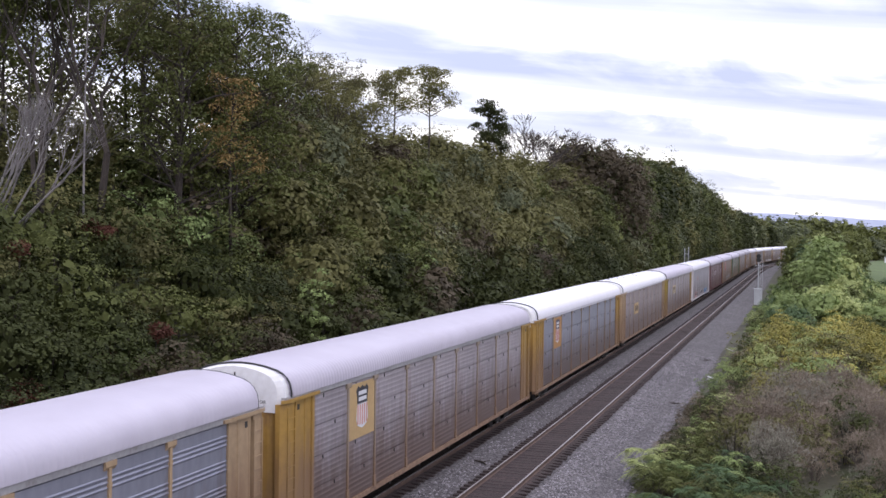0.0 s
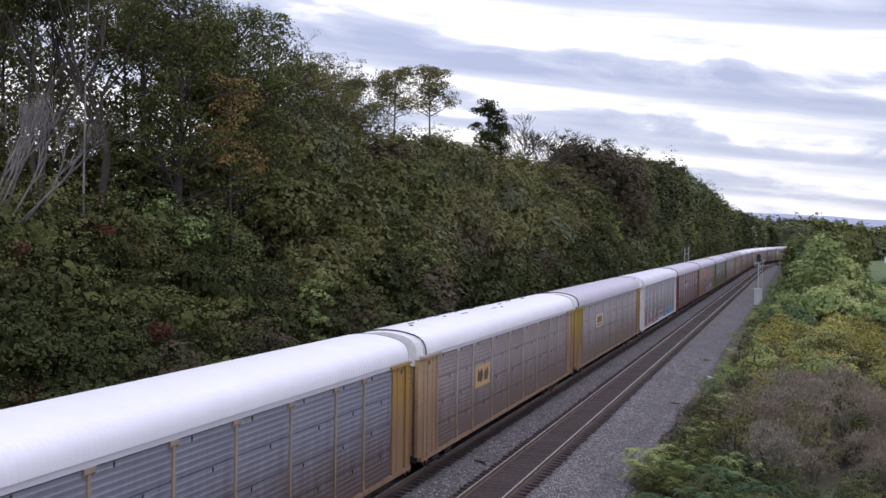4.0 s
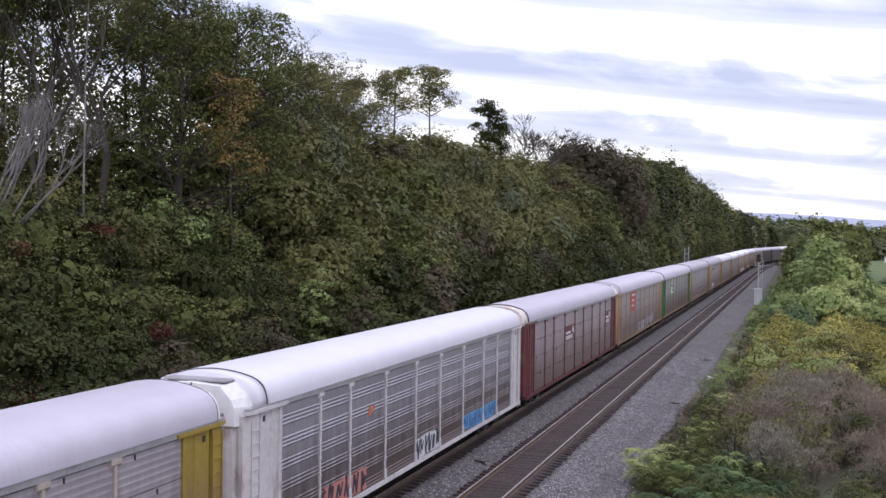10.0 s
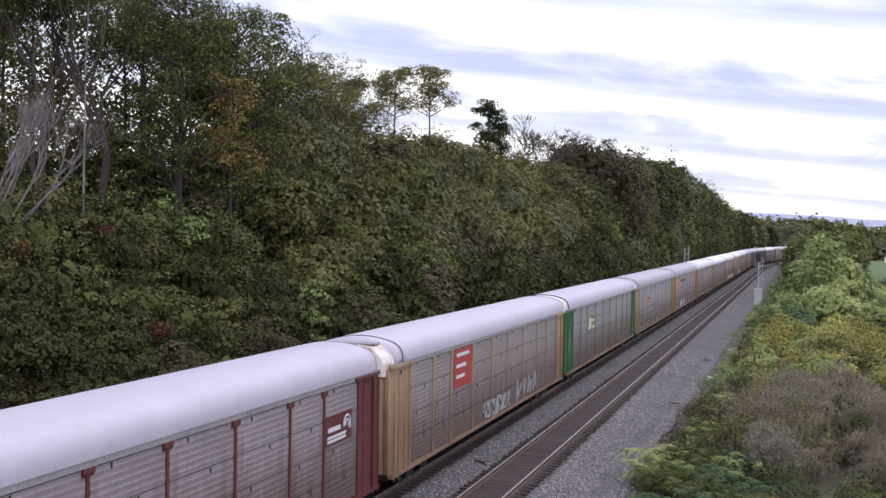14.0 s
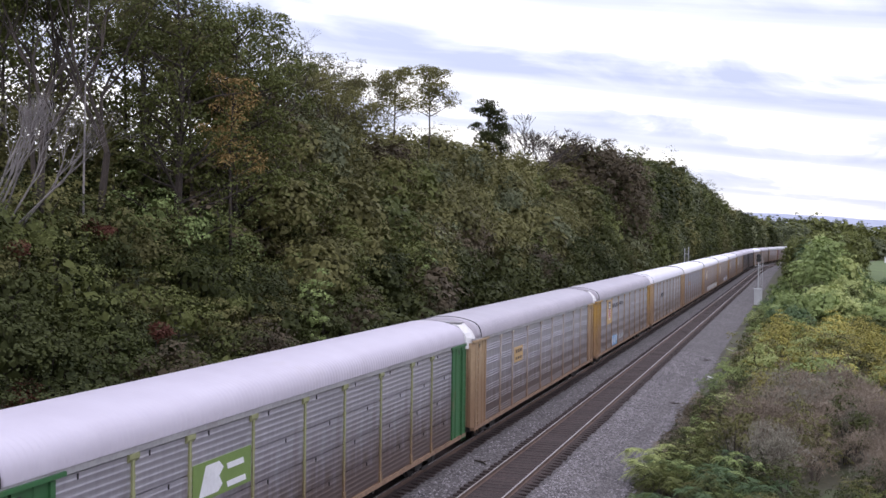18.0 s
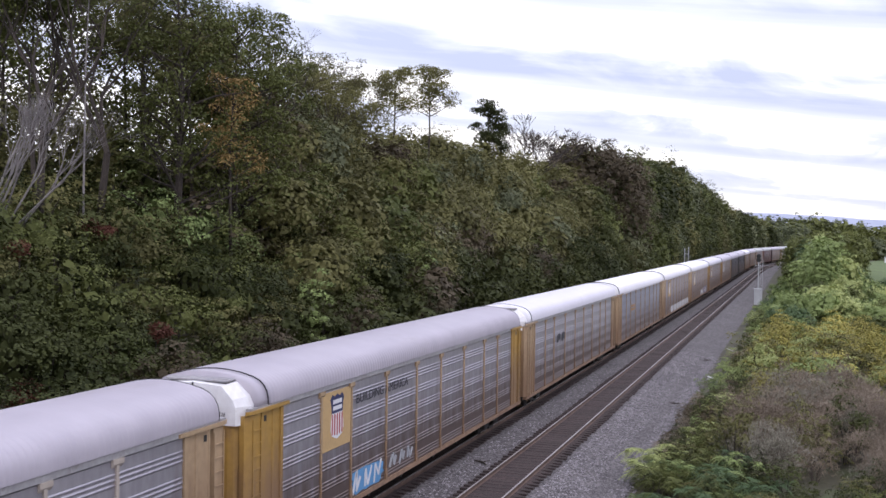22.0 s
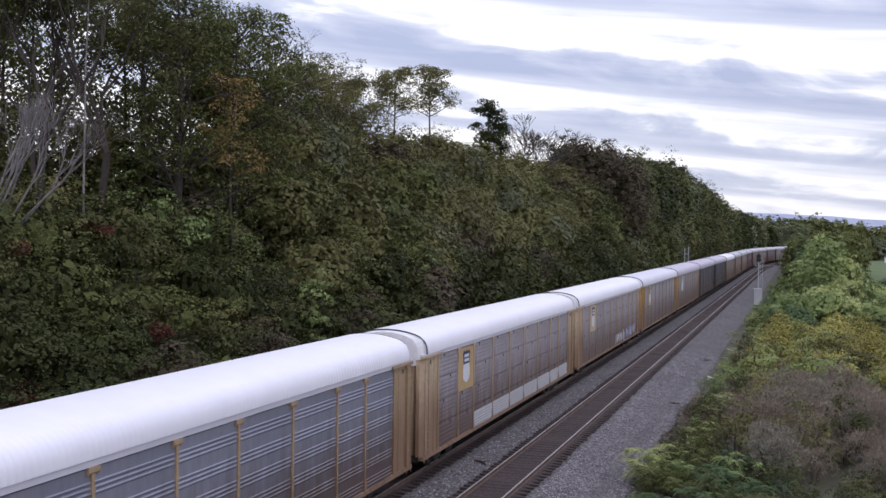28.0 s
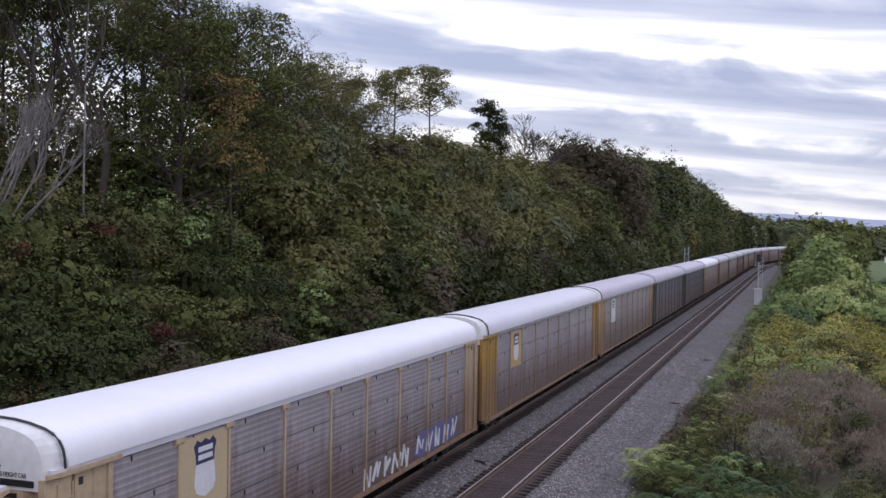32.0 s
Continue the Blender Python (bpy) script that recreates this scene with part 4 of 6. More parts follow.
for i in range(84):        # yellowing thicket
    px, py = rng.uniform(11.5, 26), 66 + 46 * rng.random() ** 1.2
    m = weighted(rng, [(M_LEAF_YELLOW, 8), (M_LEAF_LIME, 3), (M_LEAF_OLIVE, 1.5), (M_LEAF_BRIGHT, 1.5), (M_LEAF_MID, 1.5)])
    shrub(rng, px, py, rng.uniform(0.7, 1.55), m, "yellowing thicket", RIGHT)
spots = {}
for i in range(84):        # taller green growth beyond
    py = rng.uniform(108, 225)
    px = 11.9 + 0.014 * (py - 108) + 22 * rng.random() ** 1.3
    m = weighted(rng, [(M_LEAF_MID, 2.5), (M_LEAF_BRIGHT, 6), (M_LEAF_LIME, 2), (M_LEAF_OLIVE, 1), (M_LEAF_TEAL, 1.5)])
    h = 2.6 + 8.2 * smooth(118, 175, py) * (smooth(5.5, 0.5, 18.0 - px) if px < 18 else smooth(7.5, 1.0, px - 18.0))
    spots.setdefault(m.name, (m, []))[1].append((px, py, ground_z(px, py), h * rng.uniform(0.55, 1.2), rng.uniform(1.5, 2.6) + h * 0.13))
for n, (m, s) in enumerate(spots.values()):
    thicket("bush", f"{LEAF_WORDS[m.name]} bush in the thicket beside the track", 80 + n, s, 44, 28, 0.125, 0.6, m, 0.9, 0.35, 0.2, True, "bushes beside the track")
spots = []
for i in range(100):
    py = rng.uniform(215, 430)
    px = xc(py) + 14.5 + 24 * rng.random() ** 1.5
    if (px - 14.8) / py > 0.052:
        continue
    spots.append((px, py, ground_z(px, py), rng.uniform(8.5, 11) + 1.2, rng.uniform(3.0, 4.0)))
thicket("thicket", "green thicket beyond the bend in the line", 12, spots, 30, 18, 0.22, 0.95, M_LEAF_MID, 0.9, 0.35, filled=True)

# ---------------------------------------------------------------- odds and ends by the line
def loose_stones():
    g = np.random.default_rng(17)
    n = 11000
    u = np.where(g.random(n) < 0.84, g.uniform(5.7, 9.0, n), g.uniform(1.5, 2.9, n))
    y = 33 + 55 * g.random(n) ** 1.6
    z = np.array([ground_z(a, k) + 0.05 for a, k in zip(u, y)])
    base = np.array([(1, 0, 0), (0, 1, 0), (-1, 0, 0), (0, -1, 0), (0, 0, 0.8), (0, 0, -0.5)], float)
    s = g.uniform(0.022, 0.055, (n, 1, 1)) * g.uniform(0.6, 1.3, (n, 6, 1))
    v = (base[None] * s + np.stack([u, y, z], 1)[:, None, :]).reshape(-1, 3)
    tri = np.array([(0, 1, 4), (1, 2, 4), (2, 3, 4), (3, 0, 4), (1, 0, 5), (2, 1, 5), (3, 2, 5), (0, 3, 5)])
    f = (tri[None] + 6 * np.arange(n)[:, None, None]).reshape(-1, 3)
    m = mat("loose_stone", (0.08, 0.073, 0.08), (0.38, 0.35, 0.375), 0.9, coarse=0.6, fine=9, island=1.2)
    tagged(new("gravel", mesh_of("gravel", v, f, m)), "loose grey crushed stones on the ballast", "gravel", kind="stuff")


loose_stones()
M_LITTER = mat("litter", (0.62, 0.62, 0.64), (0.78, 0.78, 0.8), 0.6)
for x, y, s, tilt in ((9.1, 75.0, 0.22, 20), (9.3, 94.0, 0.28, -15), (9.0, 74.2, 0.12, 35)):
    ob = tagged(new("litter", Build().box(-s, s, -s * 0.7, s * 0.7, 0, 0.06, 0.02).mesh("litter", M_LITTER)), "scrap of white litter at the edge of the ballast", "litter", "litter by the track")
    ob.matrix_basis = pose(x, y, ground_z(x, y) + 0.08, tilt, 10, tilt * 3)
for x, y, turn in ((7.9, 62.5, 20), (2.35, 41.5, -40), (8.0, 85.5, 60)):
    b = Build().tube([(-0.5, 0, 0.03), (0, 0.08, 0.05), (0.45, -0.03, 0.03)], [0.035, 0.05, 0.02], 5)
    b.tube([(0, 0.08, 0.05), (0.15, 0.35, 0.12)], [0.03, 0.012], 4)
    ob = tagged(new("stick", b.mesh("stick", M_BARK)), "dark broken branch lying on the ballast", "stick", "branches on the ballast")
    ob.matrix_basis = pose(x, y, ground_z(x, y) + 0.05, 0, 0, turn)

field = grid_ground("field", [27, 33, 40, 52, 70, 100, 160], [150, 190, 230, 270, 300, 330, 360, 400, 450, 500, 560], M_GRASS, 0.12)
tagged(field, "open green field beside the railway", "field", kind="structure")
road = grid_ground("road", [50, 53.5, 57], [300, 340, 380, 420, 460, 500, 560], M_ASPHALT, 0.25)
tagged(road, "pale grey country road across the field", "road", kind="structure")
post = tagged(new("road_sign"), "white road sign on a post in the field", "sign")
post.matrix_basis = pose(47.0, 430, ground_z(47.0, 430))
part("pole", Build().tube([(0, 0, 0), (0, 0, 4.2)], [0.08, 0.08], 6).mesh("pole", M_STEEL), post)
part("board", Build().box(-1.1, 1.1, -0.12, -0.06, 2.2, 4.3, 0.02).mesh("board", M_LITTER), post, label="plain white board")

# ---------------------------------------------------------------- signals
def signal(x, y, height, cabinet, words, head_mat=M_BLACK):
    ob = tagged(new("railway_signal"), words, "signal", "railway signals")
    ob.matrix_basis = pose(x, y, ground_z(x, y))
    part("mast", Build().tube([(0, 0, 0), (0, 0, height)], [0.09, 0.07], 8).mesh("mast", M_STEEL), ob, label="galvanised steel mast")
    lad = Build()
    for sx in (0.22, 0.55):
        lad.tube([(sx, 0.1, 0.1), (sx, 0.1, height - 0.3)], [0.025, 0.025], 5)
    for i in range(int(height / 0.35)):
        lad.tube([(0.22, 0.1, 0.4 + i * 0.35), (0.55, 0.1, 0.4 + i * 0.35)], [0.015, 0.015], 4)
    part("ladder", lad.mesh("ladder", M_STEEL), ob, label="galvanised ladder")
    if head_mat is None:
        part("mast", Build().tube([(0.7, 0, 0), (0.7, 0, height + 0.3)], [0.09, 0.07], 8).mesh("mast", M_STEEL), ob, label="galvanised steel mast")
        part("crossbar", Build().tube([(0, 0, height - 1.0), (0.7, 0, height - 1.0)], [0.05, 0.05], 6).mesh("crossbar", M_STEEL), ob)
        return ob
    head = Build().tube([(0, -0.12, height - 0.2), (0, -0.02, height - 0.2)], [0.34, 0.34], 14)
    head.tube([(0, -0.12, height - 0.75), (0, -0.02, height - 0.75)], [0.34, 0.34], 14)
    part("signal_head", head.mesh("signal_head", head_mat), ob, label="round signal target")
    pl = Build().box(-0.5, 0.7, -0.3, 0.5, height - 1.65, height - 1.6)
    for sx in (-0.5, 0.7):
        pl.tube([(sx, 0.5, height - 1.6), (sx, 0.5, height - 0.7)], [0.025, 0.025], 5)
    part("platform", pl.mesh("platform", M_STEEL), ob)
    if cabinet:
        part("cabinet", Build().box(-0.55, 0.55, -0.9, -0.1, 0, 2.3, 0.03).mesh("cabinet", M_STEEL), ob, label="silver equipment cabinet")
        part("cap", Build().box(-0.62, 0.62, -0.98, -0.02, 2.304, 2.40, 0.03).mesh("cap", M_STEEL), ob)
    return ob


signal(9.2, 161, 7.4, True, "galvanised railway signal mast with silver cabinet beside the track")
signal(-4.6, 190, 8.2, False, "galvanised railway signal mast behind the train", None)

# ---------------------------------------------------------------- the train
M_HOOD = mat("hood_white", (0.66, 0.64, 0.66), (0.82, 0.81, 0.84), 0.55, coarse=0.8, fine=6, dirt=(0.42, 0.33, 0.26), dirt_amount=0.18, dirt_scale=1.6, obj=0.2)
M_HOOD_RUST = mat("hood_peeling", (0.72, 0.66, 0.64), (0.80, 0.74, 0.72), 0.6, coarse=0.8, fine=6, dirt=(0.40, 0.22, 0.15), dirt_amount=0.42, dirt_scale=1.2)
def roof_mat(name, a, b, stain, amount, scale=0.5):
    return mat(name, a, b, 0.5, 0.1, coarse=0.18, fine=1.2, dirt=stain, dirt_amount=amount, dirt_scale=scale, dirt_stretch=(1, 0.3, 1), obj=0.2)


ROOFS = {
    "white": roof_mat("roof_white", (0.79, 0.77, 0.84), (0.85, 0.83, 0.90), (0.72, 0.68, 0.71), 0.25),
    "patched": mat("roof_patched", (0.81, 0.79, 0.86), (0.87, 0.85, 0.92), 0.45, 0.1, coarse=0.2, fine=1.5, dirt=(0.10, 0.10, 0.11), dirt_amount=0.02, dirt_scale=0.8, dirt_stretch=(1.6, 0.5, 1)),
    "pale": roof_mat("roof_pale", (0.63, 0.61, 0.69), (0.69, 0.67, 0.75), (0.57, 0.54, 0.58), 0.25),
    "grey": roof_mat("roof_grey", (0.465, 0.425, 0.505), (0.53, 0.49, 0.575), (0.43, 0.385, 0.42), 0.35),
    "slate": roof_mat("roof_slate", (0.36, 0.33, 0.385), (0.43, 0.395, 0.455), (0.32, 0.285, 0.31), 0.35),
    "dull": roof_mat("roof_dull", (0.44, 0.44, 0.47), (0.52, 0.52, 0.56), (0.38, 0.35, 0.34), 0.3),
}


def side_mat(name, c1, c2, rust, amount, metal=0.25, rough=0.55):
    return mat(name, c1, c2, rough, metal, coarse=0.5, fine=5, stretch=(1, 1, 0.35), dirt=rust, dirt_amount=amount, dirt_scale=0.9, dirt_stretch=(1, 1.2, 0.35), obj=0.25, splash=(0.125, 0.083, 0.070))


SIDES = {
    "silver": side_mat("side_silver", (0.303, 0.290, 0.330), (0.458, 0.436, 0.490), (0.221, 0.170, 0.160), 0.30, 0.6, 0.42),
    "rusty": side_mat("side_rusty", (0.249, 0.222, 0.244), (0.403, 0.359, 0.387), (0.173, 0.115, 0.103), 0.56),
    "blue": side_mat("side_blue", (0.226, 0.234, 0.296), (0.328, 0.331, 0.405), (0.239, 0.203, 0.219), 0.22, 0.45, 0.45),
    "brown": side_mat("side_brown", (0.218, 0.181, 0.188), (0.341, 0.283, 0.294), (0.137, 0.090, 0.088), 0.50),
    "tan": side_mat("side_tan", (0.234, 0.203, 0.204), (0.357, 0.307, 0.306), (0.160, 0.116, 0.109), 0.45),
    "dark": side_mat("side_dark", (0.087, 0.082, 0.099), (0.139, 0.131, 0.154), (0.079, 0.066, 0.068), 0.35),
    "maroon": side_mat("side_maroon", (0.224, 0.185, 0.200), (0.377, 0.321, 0.343), (0.146, 0.069, 0.072), 0.52),
}


def trim_mat(name, c):
    d = tuple(0.72 * k for k in c)
    return mat(name, d, c, 0.5, 0.0, coarse=0.7, fine=6, dirt=(0.19, 0.105, 0.06), dirt_amount=0.36, dirt_scale=1.5, dirt_stretch=(1, 1, 0.3), obj=0.15, splash=None if name in ("trim_white", "trim_maroon", "trim_black", "trim_green") else (0.21, 0.125, 0.075))


TRIMS = {
    "yellow": trim_mat("trim_yellow", (0.42, 0.245, 0.06)),
    "mustard": trim_mat("trim_mustard", (0.36, 0.25, 0.045)),
    "tan": trim_mat("trim_tan", (0.43, 0.30, 0.185)),
    "dull": trim_mat("trim_dull", (0.36, 0.285, 0.225)),
    "pale": trim_mat("trim_pale", (0.47, 0.405, 0.36)),
    "cream": trim_mat("trim_cream", (0.54, 0.405, 0.275)),
    "white": trim_mat("trim_white", (0.64, 0.60, 0.62)),
    "maroon": trim_mat("trim_maroon", (0.135, 0.034, 0.037)),
    "green": trim_mat("trim_green", (0.035, 0.135, 0.048)),
    "olive": trim_mat("trim_olive", (0.30, 0.31, 0.16)),
    "silver": trim_mat("trim_silver", (0.36, 0.36, 0.40)),
    "black": trim_mat("trim_black", (0.06, 0.055, 0.055)),
}
TRIM_WORDS = {"silver": "silver", "yellow": "yellow", "mustard": "mustard-yellow", "tan": "tan", "dull": "dull tan", "pale": "pale", "cream": "cream", "white": "white", "maroon": "maroon", "green": "green", "black": "black", "olive": "olive"}
M_RAIL_GREY = mat("top_rail_grey", (0.30, 0.29, 0.31), (0.42, 0.41, 0.43), 0.6, 0.2, dirt=(0.2, 0.17, 0.16), dirt_amount=0.4)

HALF = 13.75         # half the body's length
STEP = 0.40          # by which the roof sheet stops short of the end
PITCH = 28.6         # from coupling to coupling
POSTS = (-9.45, -7.28, -4.33, -1.37, 1.37, 4.33, 7.28, 9.45)
PANEL_END = 11.9
SILL, TOP = 0.95, 4.62
ROOF_OUT = [(1.60, 4.80), (1.595, 4.98), (1.555, 5.16), (1.46, 5.32), (1.32, 5.44), (1.12, 5.53), (0.75, 5.62), (0.38, 5.672), (0, 5.69)]
ROOF_OUT = ROOF_OUT + [(-x, z) for x, z in reversed(ROOF_OUT[:-1])]


def roof_mesh(material, pitch, deep, front=1.0, rear=0.4):
    """Sheet roof pressed into fine ribs towards the eaves, smooth along the crown."""
    n = len(ROOF_OUT)
    v, f = [], []
    y0, y1 = -HALF + front, HALF - rear
    steps = int((y1 - y0) / pitch) // 3 * 3
    for i in range(steps + 1):
        y = y0 + (y1 - y0) * i / steps
        d = (0.0, deep, deep)[i % 3]
        for x, z in ROOF_OUT:
            k = d * (0.10 + 0.90 * smooth(1.2, 1.5, abs(x)))
            v.append((x + math.copysign(k * min(1, abs(x) / 1.4), x), y, z + k * (1 - 0.6 * min(1, abs(x) / 1.4))))
    for i in range(steps):
        f += [(i * n + k, i * n + k + 1, (i + 1) * n + k + 1, (i + 1) * n + k) for k in range(n - 1)]
    f += [tuple(range(n)), tuple((steps) * n + k for k in reversed(range(n)))]
    f.append((0, steps * n, steps * n + n - 1, n - 1))
    me = mesh_of("roof", v, f, material, True)
    for poly in me.polygons[-3:]:
        poly.use_smooth = False
    return me


COVER = [(x * 0.985, z - 0.025) for x, z in ROOF_OUT]
# upright outline of the end doors' tops: flat head, slanting shoulders
HEAD = [(1.47, 4.38), (1.47, 4.86), (1.36, 5.10), (0.98, 5.44), (0, 5.50)]
HEAD = HEAD + [(-x, z) for x, z in reversed(HEAD[:-1])]


def cover_mesh(material):
    """The last stretch of roof sheet between the main roof and the end doors."""
    b = Build()
    b.extrude(COVER, -HALF + 0.42, -HALF + 1.02)
    return b.mesh("roof_cover", material, True)


def hood_mesh(material, wide=1.0, low=0.0):
    """Tops of the end doors: a box standing out past the roof, its corners cut back."""
    body = [(x * wide, z - (low if z > 5 else 0)) for x, z in HEAD]
    front = [(x * 0.86, z - (0.05 if z > 5 else 0)) for x, z in body]
    rings = [(-HALF + 0.62, body), (-HALF + 0.24, body), (-HALF - 0.16, front)]
    n = len(HEAD)
    v = [(x, y, z) for y, out in rings for x, z in out]
    f = [(i * n + (k + 1) % n, i * n + k, (i + 1) * n + k, (i + 1) * n + (k + 1) % n) for i in range(2) for k in range(n)]
    f += [tuple(reversed(range(n))), tuple(2 * n + k for k in range(n))]
    return mesh_of("roof_hood", v, f, material)


def cap_mesh(material):
    """Bare sheet laid over the flat top of the hood."""
    return Build().box(-0.93, 0.93, -HALF - 0.02, -HALF + 0.66, 5.47, 5.525, 0.02).mesh("hood_cap", material)


def end_wall_mesh(material):
    """A flat end wall set back under the roof's front edge."""
    out = [(x * 0.95, z - 0.045) for x, z in ROOF_OUT] + [(-1.45, 4.38), (1.45, 4.38)]
    inner = [(x * 0.88, z - 0.03 if z > 5 else z) for x, z in out]
    n = len(out)
    v = [(x, y, z) for y, ring in ((-HALF + STEP + 0.25, out), (-HALF + 0.16, out), (-HALF + 0.03, inner)) for x, z in ring]
    f = [(i * n + (k + 1) % n, i * n + k, (i + 1) * n + k, (i + 1) * n + (k + 1) % n) for i in range(2) for k in range(n)]
    f += [tuple(reversed(range(n))), tuple(2 * n + k for k in range(n))]
    return mesh_of("end_wall", v, f, material)


def seam_mesh():
    """The dark rubber edge where the hood meets the roof."""
    out = [(x * 0.996, z - 0.002) for x, z in ROOF_OUT]
    return Build().extrude(out, -HALF + 0.980, -HALF + 1.004).mesh("roof_edge", M_BLACK)


def lip_mesh():
    """The rubber lip round the open edge of a full-length roof."""
    pts = [(x * 0.99, -HALF + STEP - 0.012, z - 0.012) for x, z in ROOF_OUT]
    return Build().tube(pts, [0.028] * len(pts), 6).mesh("roof_edge", M_BLACK)


def panel_mesh(width, material, seams):
    """Ribbed steel sheet between two posts, in tiers, with dark stops under the seams."""
    prof = []
    h = (TOP - SILL) / seams
    for k in range(seams):
        z0 = SILL + k * h
        if seams == 4:      # older cars: four plates with dark gaps
            prof += [(1.46, z0), (1.46, z0 + 0.024), (1.535, z0 + 0.026)]
        else:
            prof += [(1.535, z0 + 0.002)]
        ribs = {4: 5, 6: 3, 2: 4}[seams]
        lo, hi = (0.07, 0.05) if seams == 4 else (0.04, h * 0.40)
        rh = (h - lo - hi) / ribs
        for i in range(ribs):
            a = z0 + lo + i * rh
            out = 1.543 if seams == 4 else 1.556
            prof += [(1.535, a), (out - 0.002, a + rh * 0.34), (out, a + rh * 0.5), (1.535, a + rh * 0.72)]
        prof += [(1.535, z0 + h - 0.004)]
    prof += [(1.44, TOP), (1.44, SILL)]
    b = Build().extrude([(x, z) for x, z in prof], -width / 2, width / 2)
    sheet = len(b.f)
    if seams == 4:
        for k in range(1, 5):
            z = SILL + k * h - 0.02
            for y in ((0.12,) if k % 2 else (-0.22,)):
                b.box(1.53, 1.556, y * width - 0.02, y * width + 0.02, z - 0.12, z)
    me = b.mesh("side_panel", material)
    me.materials.append(M_BLACK)
    for poly in me.polygons[sheet:]:
        poly.material_index = 1
    return me


def post_mesh(material):
    b = Build()
    b.box(1.50, 1.582, -0.045, 0.045, SILL - 0.03, TOP + 0.02, 0.0)
    b.extrude([(1.54, TOP - 0.16), (1.605, TOP - 0.08), (1.605, TOP + 0.03), (1.54, TOP + 0.03)], -0.18, 0.18)
    b.extrude([(1.54, SILL - 0.04), (1.61, SILL - 0.04), (1.588, SILL + 0.35), (1.54, SILL + 0.35)], -0.085, 0.085)
    for z in (1.62, 2.14, 2.66, 3.18, 3.7, 4.1):
        b.box(1.50, 1.588, -0.056, 0.056, z, z + 0.1)
    return b.mesh("post", material)


def folded(out, z0, z1, name, material):
    """An upright sheet: outline in x and y, drawn up from z0 to z1."""
    n = len(out)
    v = [(px, py, z) for z in (z0, z1) for px, py in out]
    f = [tuple(reversed(range(n))), tuple(n + i for i in range(n))] + [(i, (i + 1) % n, n + (i + 1) % n, n + i) for i in range(n)]
    return mesh_of(name, v, f, material)


def end_panel_mesh(material):
    """Corner panel on the +x side: a slanting strip for the ladder, a deep joint, then a flat plate with pressed stiffeners."""
    y0, y1 = -HALF + 0.04, -PANEL_END
    out = [(1.30, y0 - 0.06), (1.44, y0 - 0.06), (1.575, y0 + 0.12), (1.575, y0 + 0.56), (1.46, y0 + 0.57), (1.46, y0 + 0.66), (1.555, y0 + 0.67), (1.555, y0 + 0.74), (1.54, y0 + 0.75)]
    a = y0 + 1.22
    out += [(1.54, a), (1.572, a + 0.02), (1.572, a + 0.09), (1.54, a + 0.11)]
    out += [(1.54, y1 - 0.15), (1.59, y1 - 0.14), (1.59, y1), (1.45, y1), (1.45, y0 + 0.72), (1.45, y0 + 0.1), (1.30, y0 + 0.04)]
    return folded(out, SILL, TOP, "end_panel", material)


def corner_bar_mesh(material):
    """Rail along the top of the corner panel, turned in round the corner."""
    out = [(1.565, -PANEL_END + 0.25), (1.645, -PANEL_END + 0.25), (1.655, -HALF + 0.22), (1.56, -HALF - 0.04), (1.50, -HALF - 0.06), (1.57, -HALF + 0.24)]
    return folded(out[::-1], TOP + 0.035, TOP + 0.125, "top_bar", material)


def ladder_mesh(material):
    b = Build()
    y0 = -HALF + 0.16
    for a in (y0, y0 + 0.42):
        b.box(1.585, 1.612, a, a + 0.03, 0.7, TOP - 0.1)
    for i in range(11):
        b.box(1.588, 1.61, y0 + 0.03, y0 + 0.42, 0.8 + i * 0.34, 0.83 + i * 0.34)
    return b.mesh("ladder", material)


def door_mesh(material, y=-HALF):
    """One leaf of an end door on the +x side: a smooth sheet curving back to the corner, one pressed fold."""
    out = [(0.012, y - 0.15), (0.16, y - 0.15), (0.18, y - 0.175), (0.24, y - 0.175), (0.26, y - 0.15), (0.84, y - 0.15), (1.02, y - 0.12), (1.16, y - 0.06), (1.27, y + 0.04), (1.34, y + 0.18), (1.34, y + 0.24), (0.012, y + 0.24)]
    n = len(out)
    v = [(px, py, z) for z in (0.95, 4.375) for px, py in out]
    f = [tuple(reversed(range(n))), tuple(n + i for i in range(n))] + [(i, (i + 1) % n, n + (i + 1) % n, n + i) for i in range(n)]
    return mesh_of("end_door", v, f, material)


def frame_mesh():
    b = Build()
    b.box(-1.35, 1.35, -HALF + 0.1, HALF - 0.1, 0.72, 0.98)
    b.box(-0.45, 0.45, -HALF + 0.4, HALF - 0.4, 0.42, 0.72)
    for y in (-5, -2, 1.5, 4.5):
        b.box(-1.2, 1.2, y, y + 0.15, 0.45, 0.72)
    # black block added inside the body so the gaps read as shade
    b.box(-1.43, 1.43, -HALF + 0.62, HALF - 0.62, 1.0, 4.6)
    return b.mesh("underframe", M_DARK)


